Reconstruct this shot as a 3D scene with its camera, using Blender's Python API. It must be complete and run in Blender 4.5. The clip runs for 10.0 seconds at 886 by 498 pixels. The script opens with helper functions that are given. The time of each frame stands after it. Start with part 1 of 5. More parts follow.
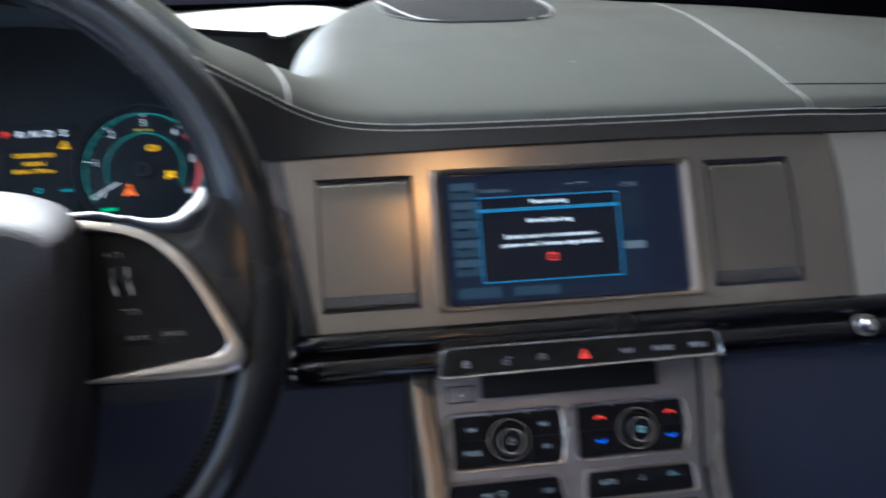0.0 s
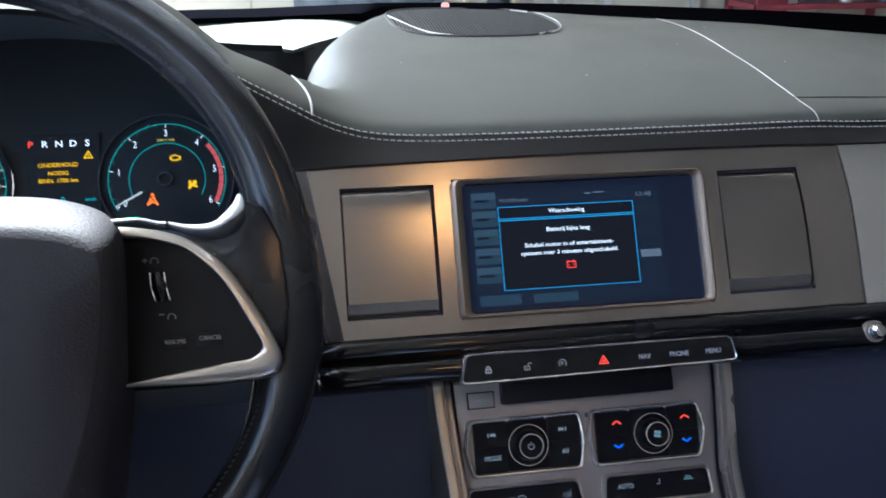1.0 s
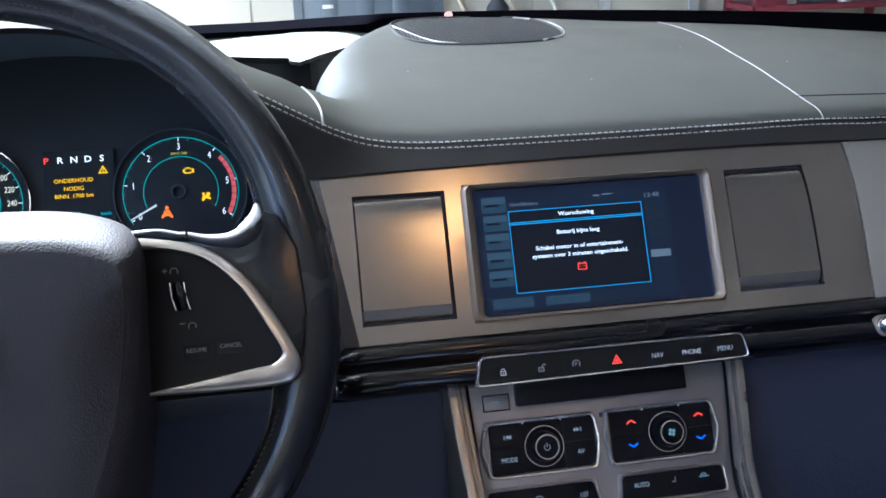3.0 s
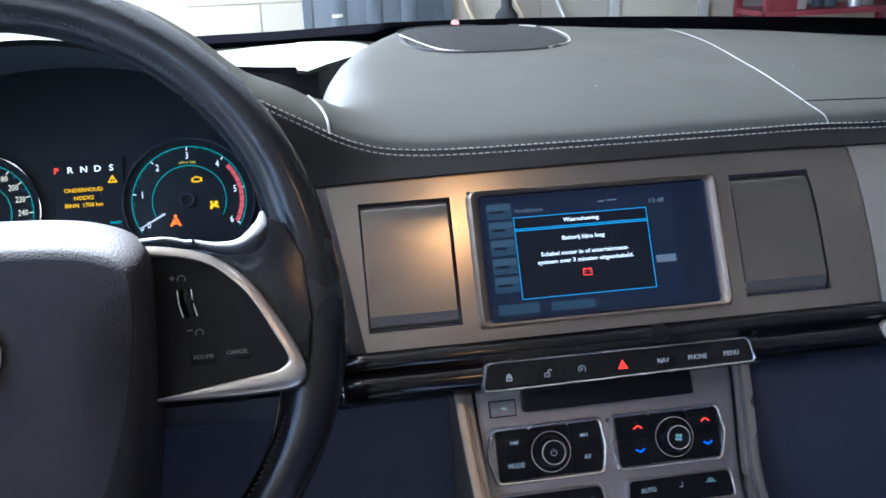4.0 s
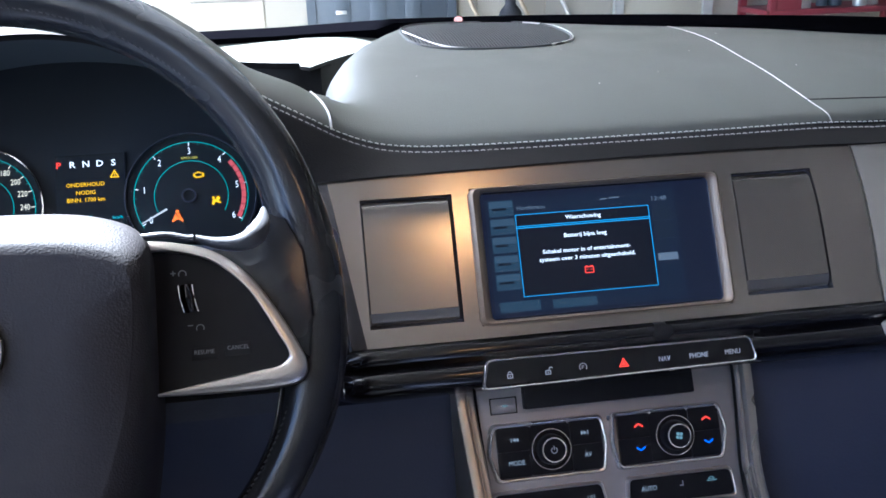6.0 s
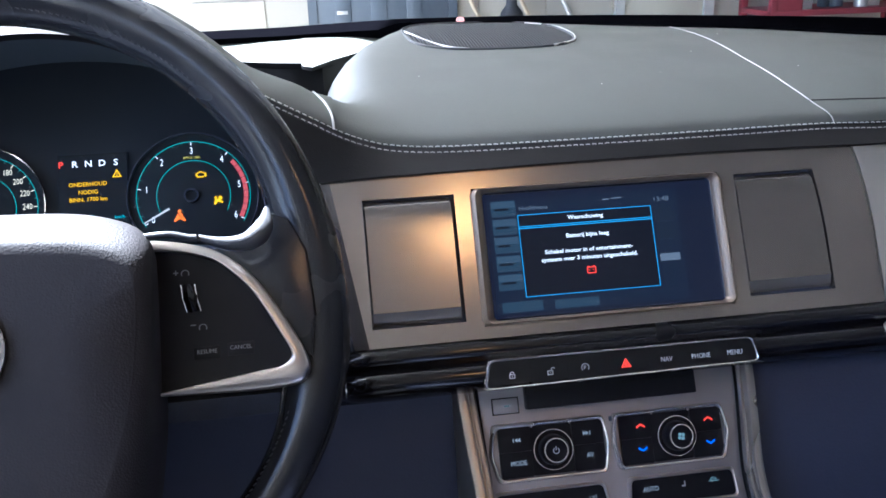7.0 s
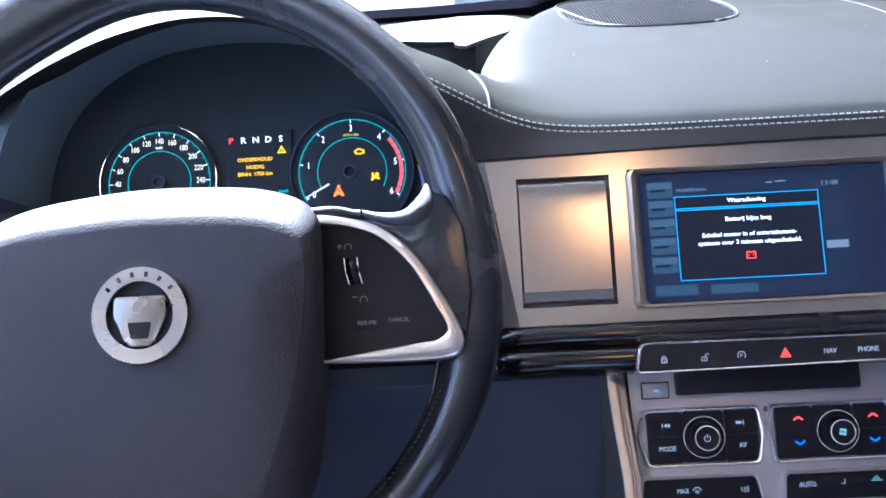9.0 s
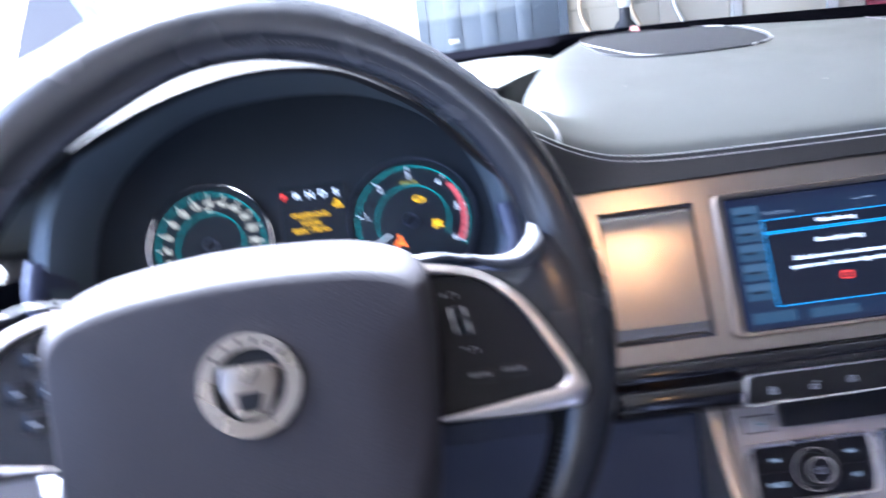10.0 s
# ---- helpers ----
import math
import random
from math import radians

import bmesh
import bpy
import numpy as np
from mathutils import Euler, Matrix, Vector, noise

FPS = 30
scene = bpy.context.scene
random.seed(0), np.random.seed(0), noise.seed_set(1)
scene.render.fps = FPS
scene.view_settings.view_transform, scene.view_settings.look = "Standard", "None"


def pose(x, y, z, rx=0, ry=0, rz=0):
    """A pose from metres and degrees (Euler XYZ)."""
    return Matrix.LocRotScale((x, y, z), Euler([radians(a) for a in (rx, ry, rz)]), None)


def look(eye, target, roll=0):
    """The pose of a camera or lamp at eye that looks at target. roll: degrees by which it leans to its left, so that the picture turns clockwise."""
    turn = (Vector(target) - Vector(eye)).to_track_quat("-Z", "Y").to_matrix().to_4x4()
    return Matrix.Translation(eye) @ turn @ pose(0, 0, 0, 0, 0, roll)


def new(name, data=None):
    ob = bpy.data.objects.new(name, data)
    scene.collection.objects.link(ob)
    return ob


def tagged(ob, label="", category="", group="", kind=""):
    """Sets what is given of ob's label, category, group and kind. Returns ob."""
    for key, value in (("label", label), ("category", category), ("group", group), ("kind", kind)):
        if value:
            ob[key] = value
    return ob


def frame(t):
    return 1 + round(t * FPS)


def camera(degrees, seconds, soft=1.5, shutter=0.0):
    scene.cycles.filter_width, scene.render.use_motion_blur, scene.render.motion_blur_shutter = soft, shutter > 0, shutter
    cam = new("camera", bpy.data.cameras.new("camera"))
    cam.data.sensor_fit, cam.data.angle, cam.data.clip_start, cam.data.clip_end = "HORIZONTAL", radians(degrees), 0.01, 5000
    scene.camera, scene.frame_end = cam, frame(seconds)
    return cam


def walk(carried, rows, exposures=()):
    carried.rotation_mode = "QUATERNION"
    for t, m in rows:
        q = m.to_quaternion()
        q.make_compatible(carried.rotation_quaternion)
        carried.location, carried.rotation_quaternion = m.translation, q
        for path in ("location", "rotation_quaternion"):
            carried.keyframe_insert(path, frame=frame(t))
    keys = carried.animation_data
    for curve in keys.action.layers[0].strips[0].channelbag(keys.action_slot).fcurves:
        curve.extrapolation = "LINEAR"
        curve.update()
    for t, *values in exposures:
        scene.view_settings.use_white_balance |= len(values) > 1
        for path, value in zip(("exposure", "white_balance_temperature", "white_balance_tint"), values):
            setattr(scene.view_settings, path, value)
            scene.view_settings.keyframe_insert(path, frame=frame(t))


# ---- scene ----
# The inside of a car: the fitted numbers are in units of 0.875 m, from the middle of the dashboard's screen.
K = 0.875
CAR = Matrix.Translation((0, 0, 0.9)) @ Matrix.Scale(K, 4)          # level with the car: x right, y ahead, z up
PAN = CAR @ Matrix.Rotation(radians(-28.0), 4, "X")                 # along the fascia, which leans back: x right, y into it, z up it
TURN90 = Matrix.Rotation(radians(90), 4, "X")

cam = camera(54.0, 10.0, soft=1.6, shutter=0.55)
# seconds, eye x y z, yaw, pitch, roll
PATH = [
    (0, -0.1767, -0.5806, 0.2286, -8.26, -21.78, -0.51),
    (0.2, -0.1787, -0.5813, 0.2297, -12.31, -22.35, 0.98),
    (0.5, -0.1902, -0.5872, 0.2184, -11.61, -21.96, 1.03),
    (1, -0.2046, -0.5899, 0.2282, -9.26, -20.77, -0.12),
    (1.5, -0.2137, -0.6066, 0.2294, -9.29, -20.12, -1.07),
    (2, -0.2123, -0.5972, 0.2264, -9.00, -20.29, -1.51),
    (3.5, -0.2111, -0.5983, 0.2290, -8.90, -19.91, -1.69),
    (4, -0.2082, -0.6021, 0.2287, -8.19, -19.64, -2.19),
    (4.5, -0.2085, -0.6012, 0.2285, -7.44, -19.66, -2.38),
    (5, -0.2088, -0.6024, 0.2293, -7.84, -19.94, -2.36),
    (5.5, -0.2071, -0.6018, 0.2283, -8.03, -19.86, -2.04),
    (7, -0.2089, -0.6017, 0.2278, -7.98, -19.77, -1.83),
    (7.3, -0.2216, -0.5969, 0.2320, -8.10, -20.39, -1.98),
    (7.4, -0.2345, -0.5972, 0.2270, -7.30, -20.28, -1.72),
    (7.5, -0.2325, -0.5960, 0.2225, -3.85, -20.09, -2.65),
    (7.6, -0.2423, -0.6000, 0.2275, -2.23, -20.73, -2.19),
    (7.7, -0.2283, -0.6038, 0.2285, 1.74, -20.67, -3.37),
    (8, -0.2201, -0.6031, 0.2290, 2.70, -21.00, -3.83),
    (8.5, -0.2199, -0.6028, 0.2294, 2.08, -20.80, -3.83),
    (9, -0.2206, -0.6048, 0.2305, 1.68, -20.81, -3.63),
    (9.5, -0.2221, -0.6023, 0.2307, 1.73, -20.83, -3.49),
    (9.8, -0.2446, -0.5978, 0.2277, 0.18, -19.56, -3.73),
    (9.9, -0.2777, -0.5814, 0.2209, -0.90, -18.73, -4.75),
    (10, -0.3005, -0.5760, 0.2231, -0.60, -17.58, -7.15),
]


def eye_row(t, x, y, z, yaw, pitch, roll):
    a, b = radians(yaw), radians(pitch)
    eye = CAR @ Vector((x, y, z))
    ahead = Vector((-math.sin(a) * math.cos(b), math.cos(a) * math.cos(b), math.sin(b)))
    return t, look(eye, eye + ahead, roll)


walk(cam, [eye_row(*row) for row in PATH], exposures=[(0, 3.65, 5500, 4), (0.5, 3.29, 5550, 3), (1, 3.66, 5380, 4), (2, 3.78, 5230, 4), (4.5, 3.94, 5180, 7), (7, 3.97, 5200, 9), (8, 4.66, 4930, 13), (9.5, 4.75, 4930, 13), (10, 4.84, 5000, 14)])

# ---- light: sky, sun, and the lamp in the roof ----
SUN_WAY = Vector((-0.36, 0.48, 0.80)).normalized()      # towards the sun
world = bpy.data.worlds.new("sky")
scene.world = world
world.use_nodes = True
wn = world.node_tree
sky = wn.nodes.new("ShaderNodeTexSky")
sky.sky_type, sky.sun_disc = "NISHITA", False
sky.air_density, sky.dust_density, sky.ozone_density = 0.7, 4.0, 0.2
sky.sun_elevation, sky.sun_rotation = math.asin(SUN_WAY.z), math.atan2(SUN_WAY.x, SUN_WAY.y)
wn.links.new(sky.outputs[0], wn.nodes["Background"].inputs[0])
wn.nodes["Background"].inputs[1].default_value = 0.115
sun = new("sun", bpy.data.lights.new("sun", "SUN"))
sun.data.energy, sun.data.angle, sun.data.color = 5.0, radians(0.55), (1.0, 0.95, 0.87)
sun.matrix_world = look(SUN_WAY * 20, (0, 0, 0))
roof_bulb = new("roof_bulb", bpy.data.lights.new("roof_bulb", "AREA"))
roof_bulb.data.shape, roof_bulb.data.size = "DISK", 0.04
roof_bulb.data.energy, roof_bulb.data.color = 0.0043, (1.0, 0.18, 0.012)
roof_bulb.matrix_world = look(CAR @ Vector((0.03, -0.66, 0.545)), CAR @ Vector((-0.05, -0.3, 0.0)))


# ---- materials ----
def material(name, colour, rough=0.5, metal=0.0, grain=0.0, scale=300.0, mottle=0.0, mottle_scale=6.0, coat=0.0, spec=0.5,
             kind="noise"):
    """A surface with fine relief (grain) and a slow change of tone and gloss (mottle)."""
    m = bpy.data.materials.new(name)
    m.use_nodes = True
    nt, b = m.node_tree, m.node_tree.nodes["Principled BSDF"]
    b.inputs["Base Color"].default_value = (*colour, 1)
    b.inputs["Roughness"].default_value, b.inputs["Metallic"].default_value = rough, metal
    b.inputs["Coat Weight"].default_value, b.inputs["Specular IOR Level"].default_value = coat, spec
    b.inputs["Coat Roughness"].default_value = 0.04
    where = nt.nodes.new("ShaderNodeTexCoord").outputs["Object"]
    if grain:
        tex = nt.nodes.new("ShaderNodeTexVoronoi" if kind == "cells" else "ShaderNodeTexNoise")
        tex.inputs["Scale"].default_value = scale
        nt.links.new(where, tex.inputs["Vector"])
        bump = nt.nodes.new("ShaderNodeBump")
        bump.inputs["Strength"].default_value, bump.inputs["Distance"].default_value = grain, 0.0006
        nt.links.new(tex.outputs[0], bump.inputs["Height"])
        nt.links.new(bump.outputs[0], b.inputs["Normal"])
    if mottle:
        slow = nt.nodes.new("ShaderNodeTexNoise")
        slow.inputs["Scale"].default_value, slow.inputs["Detail"].default_value = mottle_scale, 3
        nt.links.new(where, slow.inputs["Vector"])
        mix = nt.nodes.new("ShaderNodeMix")
        mix.data_type = "RGBA"
        mix.inputs["A"].default_value = (*[c * (1 - mottle) for c in colour], 1)
        mix.inputs["B"].default_value = (*[min(1, c * (1 + mottle)) for c in colour], 1)
        nt.links.new(slow.outputs[0], mix.inputs["Factor"])
        nt.links.new(mix.outputs["Result"], b.inputs["Base Color"])
        ramp = nt.nodes.new("ShaderNodeMapRange")
        ramp.interpolation_type = "SMOOTHSTEP"
        ramp.inputs["From Min"].default_value, ramp.inputs["From Max"].default_value = 0.3, 0.7
        ramp.inputs["To Min"].default_value, ramp.inputs["To Max"].default_value = max(0.02, rough - 0.08), min(1, rough + 0.08)
        nt.links.new(slow.outputs[0], ramp.inputs["Value"])
        nt.links.new(ramp.outputs[0], b.inputs["Roughness"])
    return m


GLOW = 0.11      # lit signs against the daylight


def glowing(name, colour, strength):
    m = bpy.data.materials.new(name)
    m.use_nodes = True
    b = m.node_tree.nodes["Principled BSDF"]
    b.inputs["Base Color"].default_value = (0.01, 0.01, 0.01, 1)
    b.inputs["Emission Color"].default_value = (*colour, 1)
    b.inputs["Emission Strength"].default_value = strength * GLOW
    b.inputs["Specular IOR Level"].default_value = 0.15
    return m


def woven_metal(name, colour, rough, metal, press=0.05):
    """Painted alloy with a fine pressed pattern of crossing lines."""
    m = material(name, colour, rough, metal)
    nt, b = m.node_tree, m.node_tree.nodes["Principled BSDF"]
    where = nt.nodes.new("ShaderNodeTexCoord").outputs["Object"]
    heights = []
    for turn in (45, -45):
        mp = nt.nodes.new("ShaderNodeMapping")
        mp.inputs["Rotation"].default_value = (0, radians(turn), 0)
        wave = nt.nodes.new("ShaderNodeTexWave")
        wave.inputs["Scale"].default_value = 250
        nt.links.new(where, mp.inputs["Vector"])
        nt.links.new(mp.outputs[0], wave.inputs["Vector"])
        heights.append(wave.outputs["Fac"])
    add = nt.nodes.new("ShaderNodeMath")
    nt.links.new(heights[0], add.inputs[0])
    nt.links.new(heights[1], add.inputs[1])
    bump = nt.nodes.new("ShaderNodeBump")
    bump.inputs["Strength"].default_value, bump.inputs["Distance"].default_value = press, 0.0004
    nt.links.new(add.outputs[0], bump.inputs["Height"])
    nt.links.new(bump.outputs[0], b.inputs["Normal"])
    return m


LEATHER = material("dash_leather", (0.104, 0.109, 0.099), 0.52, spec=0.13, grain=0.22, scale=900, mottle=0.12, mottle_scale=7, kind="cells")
# Darker copy of the dash leather: shade is put into the colour.
LEATHER_SHADED = material("shaded_leather", (0.011, 0.0105, 0.011), 0.62, spec=0.12, grain=0.2, scale=900, mottle=0.12, kind="cells")
WHEEL_LEATHER = material("wheel_leather", (0.019, 0.020, 0.023), 0.22, spec=0.42, grain=0.06, scale=1000, mottle=0.15, mottle_scale=14, kind="cells")
HUB_SKIN = material("hub_skin", (0.021, 0.0185, 0.021), 0.60, spec=0.30, grain=0.22, scale=900, mottle=0.1, kind="cells")
LEDGE = material("ledge_skin", (0.040, 0.041, 0.046), 0.42, spec=0.4, grain=0.06, scale=700, mottle=0.2, kind="cells")
# The bluish lift of both plastics stands in for lens haze.
DARK = material("black_plastic", (0.048, 0.054, 0.080), 0.6, grain=0.3, scale=600, mottle=0.15)
SHROUD = material("dark_plastic_grained", (0.043, 0.051, 0.088), 0.55, grain=0.4, scale=500, mottle=0.15)
HOLE = material("dark_gap", (0.004, 0.004, 0.004), 0.9)
ALLOY = woven_metal("alloy_trim", (0.40, 0.37, 0.34), 0.20, 0.88, 0.028)
FLAP = woven_metal("vent_flap_paint", (0.34, 0.317, 0.295), 0.20, 0.88, 0.030)
FLAP_EDGE = material("vent_flap_edge", (0.24, 0.225, 0.21), 0.45, 0.6, grain=0.1)
# Paler copy of the alloy: the light on this side is in the colour.
SIDE_TRIM_LIT = woven_metal("alloy_side_trim_lit", (0.55, 0.53, 0.47), 0.45, 0.6)
STACK = material("stack_paint", (0.36, 0.34, 0.345), 0.44, 0.55, grain=0.15, scale=1500, mottle=0.08)
SATIN = material("satin_silver", (0.66, 0.61, 0.56), 0.33, 0.92, grain=0.05, scale=800, mottle=0.05)
CHROME = material("chrome", (0.75, 0.75, 0.76), 0.12, 1.0, mottle=0.04)
POD_EDGE = material("pod_edge", (0.78, 0.77, 0.76), 0.22, 0.8, mottle=0.05)
GLOSS = material("piano_black", (0.006, 0.006, 0.008), 0.09, spec=0.35, coat=0.55, mottle=0.2, mottle_scale=20)
STRIP = material("strip_black", (0.006, 0.006, 0.008), 0.20, spec=0.35, coat=0.25, mottle=0.2, mottle_scale=20)
BUTTON = material("button_black", (0.008, 0.008, 0.011), 0.36, spec=0.18, coat=0.05, grain=0.1, mottle=0.2)
GLASS_DARK = material("screen_glass", (0.004, 0.005, 0.010), 0.10, coat=0.6, mottle=0.2, mottle_scale=30)
CLUSTER_FACE = material("cluster_face", (0.034, 0.041, 0.050), 0.6, spec=0.12, mottle=0.2)
THREAD = material("white_thread", (0.78, 0.77, 0.74), 0.7, grain=0.4, scale=2500)
RIM_THREAD = material("rim_thread", (0.03, 0.03, 0.032), 0.6, grain=0.4, scale=2500)
THREAD_DIM = material("grey_thread", (0.46, 0.45, 0.44), 0.7, grain=0.4, scale=2500)
# Felt colour lifted to stand in for lens haze over the hood.
HOOD = material("hood_felt", (0.125, 0.150, 0.168), 0.9, spec=0.1, grain=0.3, scale=800)
# Pale piping; also paints the highlights on the speaker cover's rim.
PIPING_SHINE = material("pale_piping_and_shine", (0.55, 0.55, 0.53), 0.5, grain=0.2, scale=1500)
MESH_GREY = material("grille_mesh", (0.062, 0.064, 0.066), 0.6, spec=0.25, mottle=0.1)
EMBLEM = material("emblem_metal", (0.19, 0.172, 0.155), 0.30, 0.95, mottle=0.06, mottle_scale=60)
BEZEL = material("bezel_metal", (0.27, 0.215, 0.165), 0.50, 0.75, mottle=0.08, mottle_scale=15)
PRINT = material("pale_print", (0.55, 0.58, 0.62), 0.6)
PRINT_DIM = material("dim_print", (0.30, 0.32, 0.34), 0.6)
CLOTH = material("roof_lining", (0.52, 0.50, 0.46), 0.9, grain=0.4, scale=900, mottle=0.1)
CARPET = material("carpet", (0.020, 0.020, 0.022), 0.95, grain=0.8, scale=700, mottle=0.3)
SEAT_LEATHER = material("seat_leather", (0.10, 0.095, 0.09), 0.5, grain=0.4, scale=600, mottle=0.15)

WHITE_GLOW = glowing("white_segments", (0.85, 0.92, 1.0), 1.0)
CREAM_GLOW = glowing("cream_numbers", (1.0, 0.93, 0.72), 0.75)
TEAL_GLOW = glowing("teal_lines", (0.05, 0.62, 0.58), 0.55)
TEAL_DIM = glowing("teal_ticks", (0.12, 0.60, 0.56), 0.35)
RED_GLOW = glowing("red_lamp", (1.0, 0.06, 0.04), 1.0)
RED_DIM = glowing("red_band", (0.82, 0.13, 0.15), 0.5)
AMBER_GLOW = glowing("amber_lamp", (1.0, 0.52, 0.0), 0.95)
GREEN_GLOW = glowing("green_lamp", (0.02, 0.75, 0.30), 0.6)
CYAN_GLOW = glowing("cyan_segments", (0.05, 0.65, 0.75), 0.6)
BLUE_LINE = glowing("blue_frame", (0.05, 0.38, 0.75), 0.72)
BLUE_GLOW = glowing("blue_arrow", (0.02, 0.15, 1.0), 1.0)
MENU_BLUE = glowing("menu_blue", (0.055, 0.12, 0.19), 0.27)
MENU_SHINE = glowing("menu_shine", (0.085, 0.16, 0.24), 0.30)
MENU_GREY = glowing("menu_grey", (0.28, 0.36, 0.46), 0.30)
SCREEN_BACK = glowing("screen_back", (0.011, 0.018, 0.046), 0.35)
MENU_PAGE = glowing("menu_page", (0.013, 0.026, 0.058), 0.35)
DIALOG_BACK = glowing("dialog_back", (0.008, 0.013, 0.030), 0.25)
ICON_GLOW = glowing("backlit_print", (0.55, 0.65, 0.75), 0.30)
CYAN_PRINT = glowing("cyan_print", (0.30, 0.55, 0.62), 0.35)


# ---- mesh helpers ----
def part(name, bm, mat, parent=None, label="", m=PAN, smooth=40, kind=""):
    """Links a bmesh as one mesh object, under a thing or a part where one is given. smooth: edges sharper than that many degrees stay sharp."""
    bm.transform(m)
    bmesh.ops.recalc_face_normals(bm, faces=bm.faces) if len(bm.faces) < 4000 else None
    me = bpy.data.meshes.new(name)
    bm.to_mesh(me)
    bm.free()
    me.materials.append(mat)
    if smooth:
        me.shade_smooth()
        me.set_sharp_from_angle(angle=radians(smooth))
    ob = new(name, me)
    if parent:
        ob.parent = parent
        ob.matrix_parent_inverse = Matrix.Translation(parent.location).inverted()
    return tagged(ob, label, kind=kind)


def thing(name, at, label, category, group="", m=PAN):
    ob = new(name)
    ob.empty_display_size = 0.02
    ob.location = m @ Vector(at)
    return tagged(ob, label, category, group)


def prism(points, y0, y1, bevel=0.0, segments=2):
    """A slab: an outline in x, z drawn from y0 (towards the viewer) to y1. bevel rounds its front edge."""
    bm = bmesh.new()
    front = bm.faces.new([bm.verts.new((x, y0, z)) for x, z in points])
    back = bmesh.ops.extrude_face_region(bm, geom=[front])
    for v in back["geom"]:
        if isinstance(v, bmesh.types.BMVert):
            v.co.y = y1
    if bevel:
        edges = [e for e in bm.edges if all(abs(v.co.y - y0) < 1e-6 for v in e.verts)]
        bmesh.ops.bevel(bm, geom=edges, offset=bevel, segments=segments, profile=0.5, affect="EDGES", clamp_overlap=True)
    return bm


def box(x0, x1, y0, y1, z0, z1, bevel=0.0, segments=2):
    bm = bmesh.new()
    bmesh.ops.create_cube(bm, size=1, matrix=Matrix.Translation(((x0 + x1) / 2, (y0 + y1) / 2, (z0 + z1) / 2)) @ Matrix.Diagonal((x1 - x0, y1 - y0, z1 - z0, 1)))
    if bevel:
        bmesh.ops.bevel(bm, geom=bm.edges[:], offset=bevel, segments=segments, profile=0.5, affect="EDGES", clamp_overlap=True)
    return bm


def rounded(x0, x1, z0, z1, r, steps=5):
    """The outline of a rectangle with round corners."""
    out = []
    for cx, cz, a in ((x1 - r, z1 - r, 0), (x0 + r, z1 - r, 90), (x0 + r, z0 + r, 180), (x1 - r, z0 + r, 270)):
        for n in range(steps + 1):
            b = radians(a + 90 * n / steps)
            out.append((cx + r * math.cos(b), cz + r * math.sin(b)))
    return out


def soft_outline(points, r, steps=4):
    """A polygon with its corners rounded."""
    out, n = [], len(points)
    for i in range(n):
        p, a, b = Vector(points[i]), Vector(points[i - 1]), Vector(points[(i + 1) % n])
        d1, d2 = (a - p), (b - p)
        k = min(r, d1.length * 0.45, d2.length * 0.45)
        s, e = p + d1.normalized() * k, p + d2.normalized() * k
        for j in range(steps + 1):
            t = j / steps
            out.append(tuple((1 - t) ** 2 * s + 2 * t * (1 - t) * p + t ** 2 * e))
    return out


def smooth_path(points, per=6, closed=False):
    """A smooth curve through the points."""
    pts = [Vector(p) for p in points]
    n, out = len(pts), []
    for i in range(n if closed else n - 1):
        p0, p1, p2, p3 = (pts[(i + k) % n] if closed else pts[min(max(i + k, 0), n - 1)] for k in (-1, 0, 1, 2))
        for j in range(per):
            t = j / per
            out.append(0.5 * ((2 * p1) + (p2 - p0) * t + (2 * p0 - 5 * p1 + 4 * p2 - p3) * t * t + (3 * p1 - p0 - 3 * p2 + p3) * t ** 3))
    if not closed:
        out.append(pts[-1])
    return out


def tube(path, radius, sides=10, closed=False, flat=1.0):
    """A round bar along a path; flat squeezes it along y. radius may change along it."""
    bm, rings, n = bmesh.new(), [], len(path)
    radii = radius if isinstance(radius, (list, tuple)) else [radius] * n
    for i, p in enumerate(path):
        p = Vector(p)
        a, b = Vector(path[i - 1] if i or closed else path[0]), Vector(path[(i + 1) % n] if i < n - 1 or closed else path[-1])
        d = (b - a).normalized()
        side = d.cross(Vector((0, 1, 0)))
        side = side.normalized() if side.length > 1e-4 else Vector((1, 0, 0))
        up = side.cross(d).normalized()
        rings.append([bm.verts.new(p + radii[i] * (math.cos(t) * side + math.sin(t) * up * flat)) for t in (2 * math.pi * k / sides for k in range(sides))])
    for i in range(n if closed else n - 1):
        r, s = rings[i], rings[(i + 1) % n]
        for k in range(sides):
            bm.faces.new((r[k], r[(k + 1) % sides], s[(k + 1) % sides], s[k]))
    if not closed:
        bm.faces.new(rings[0][::-1])
        bm.faces.new(rings[-1])
    return bm


def loft(rows, closed=False):
    """A skin over rows of points, all of one length."""
    bm = bmesh.new()
    v = [[bm.verts.new(p) for p in row] for row in rows]
    for a, b in zip(v, v[1:]):
        for k in range(len(a) if closed else len(a) - 1):
            j = (k + 1) % len(a)
            bm.faces.new((a[k], a[j], b[j], b[k]))
    return bm


def thicken(bm, depth):
    """Gives a skin a second side behind it."""
    bmesh.ops.recalc_face_normals(bm, faces=bm.faces)
    bmesh.ops.solidify(bm, geom=bm.faces[:], thickness=depth)
    return bm


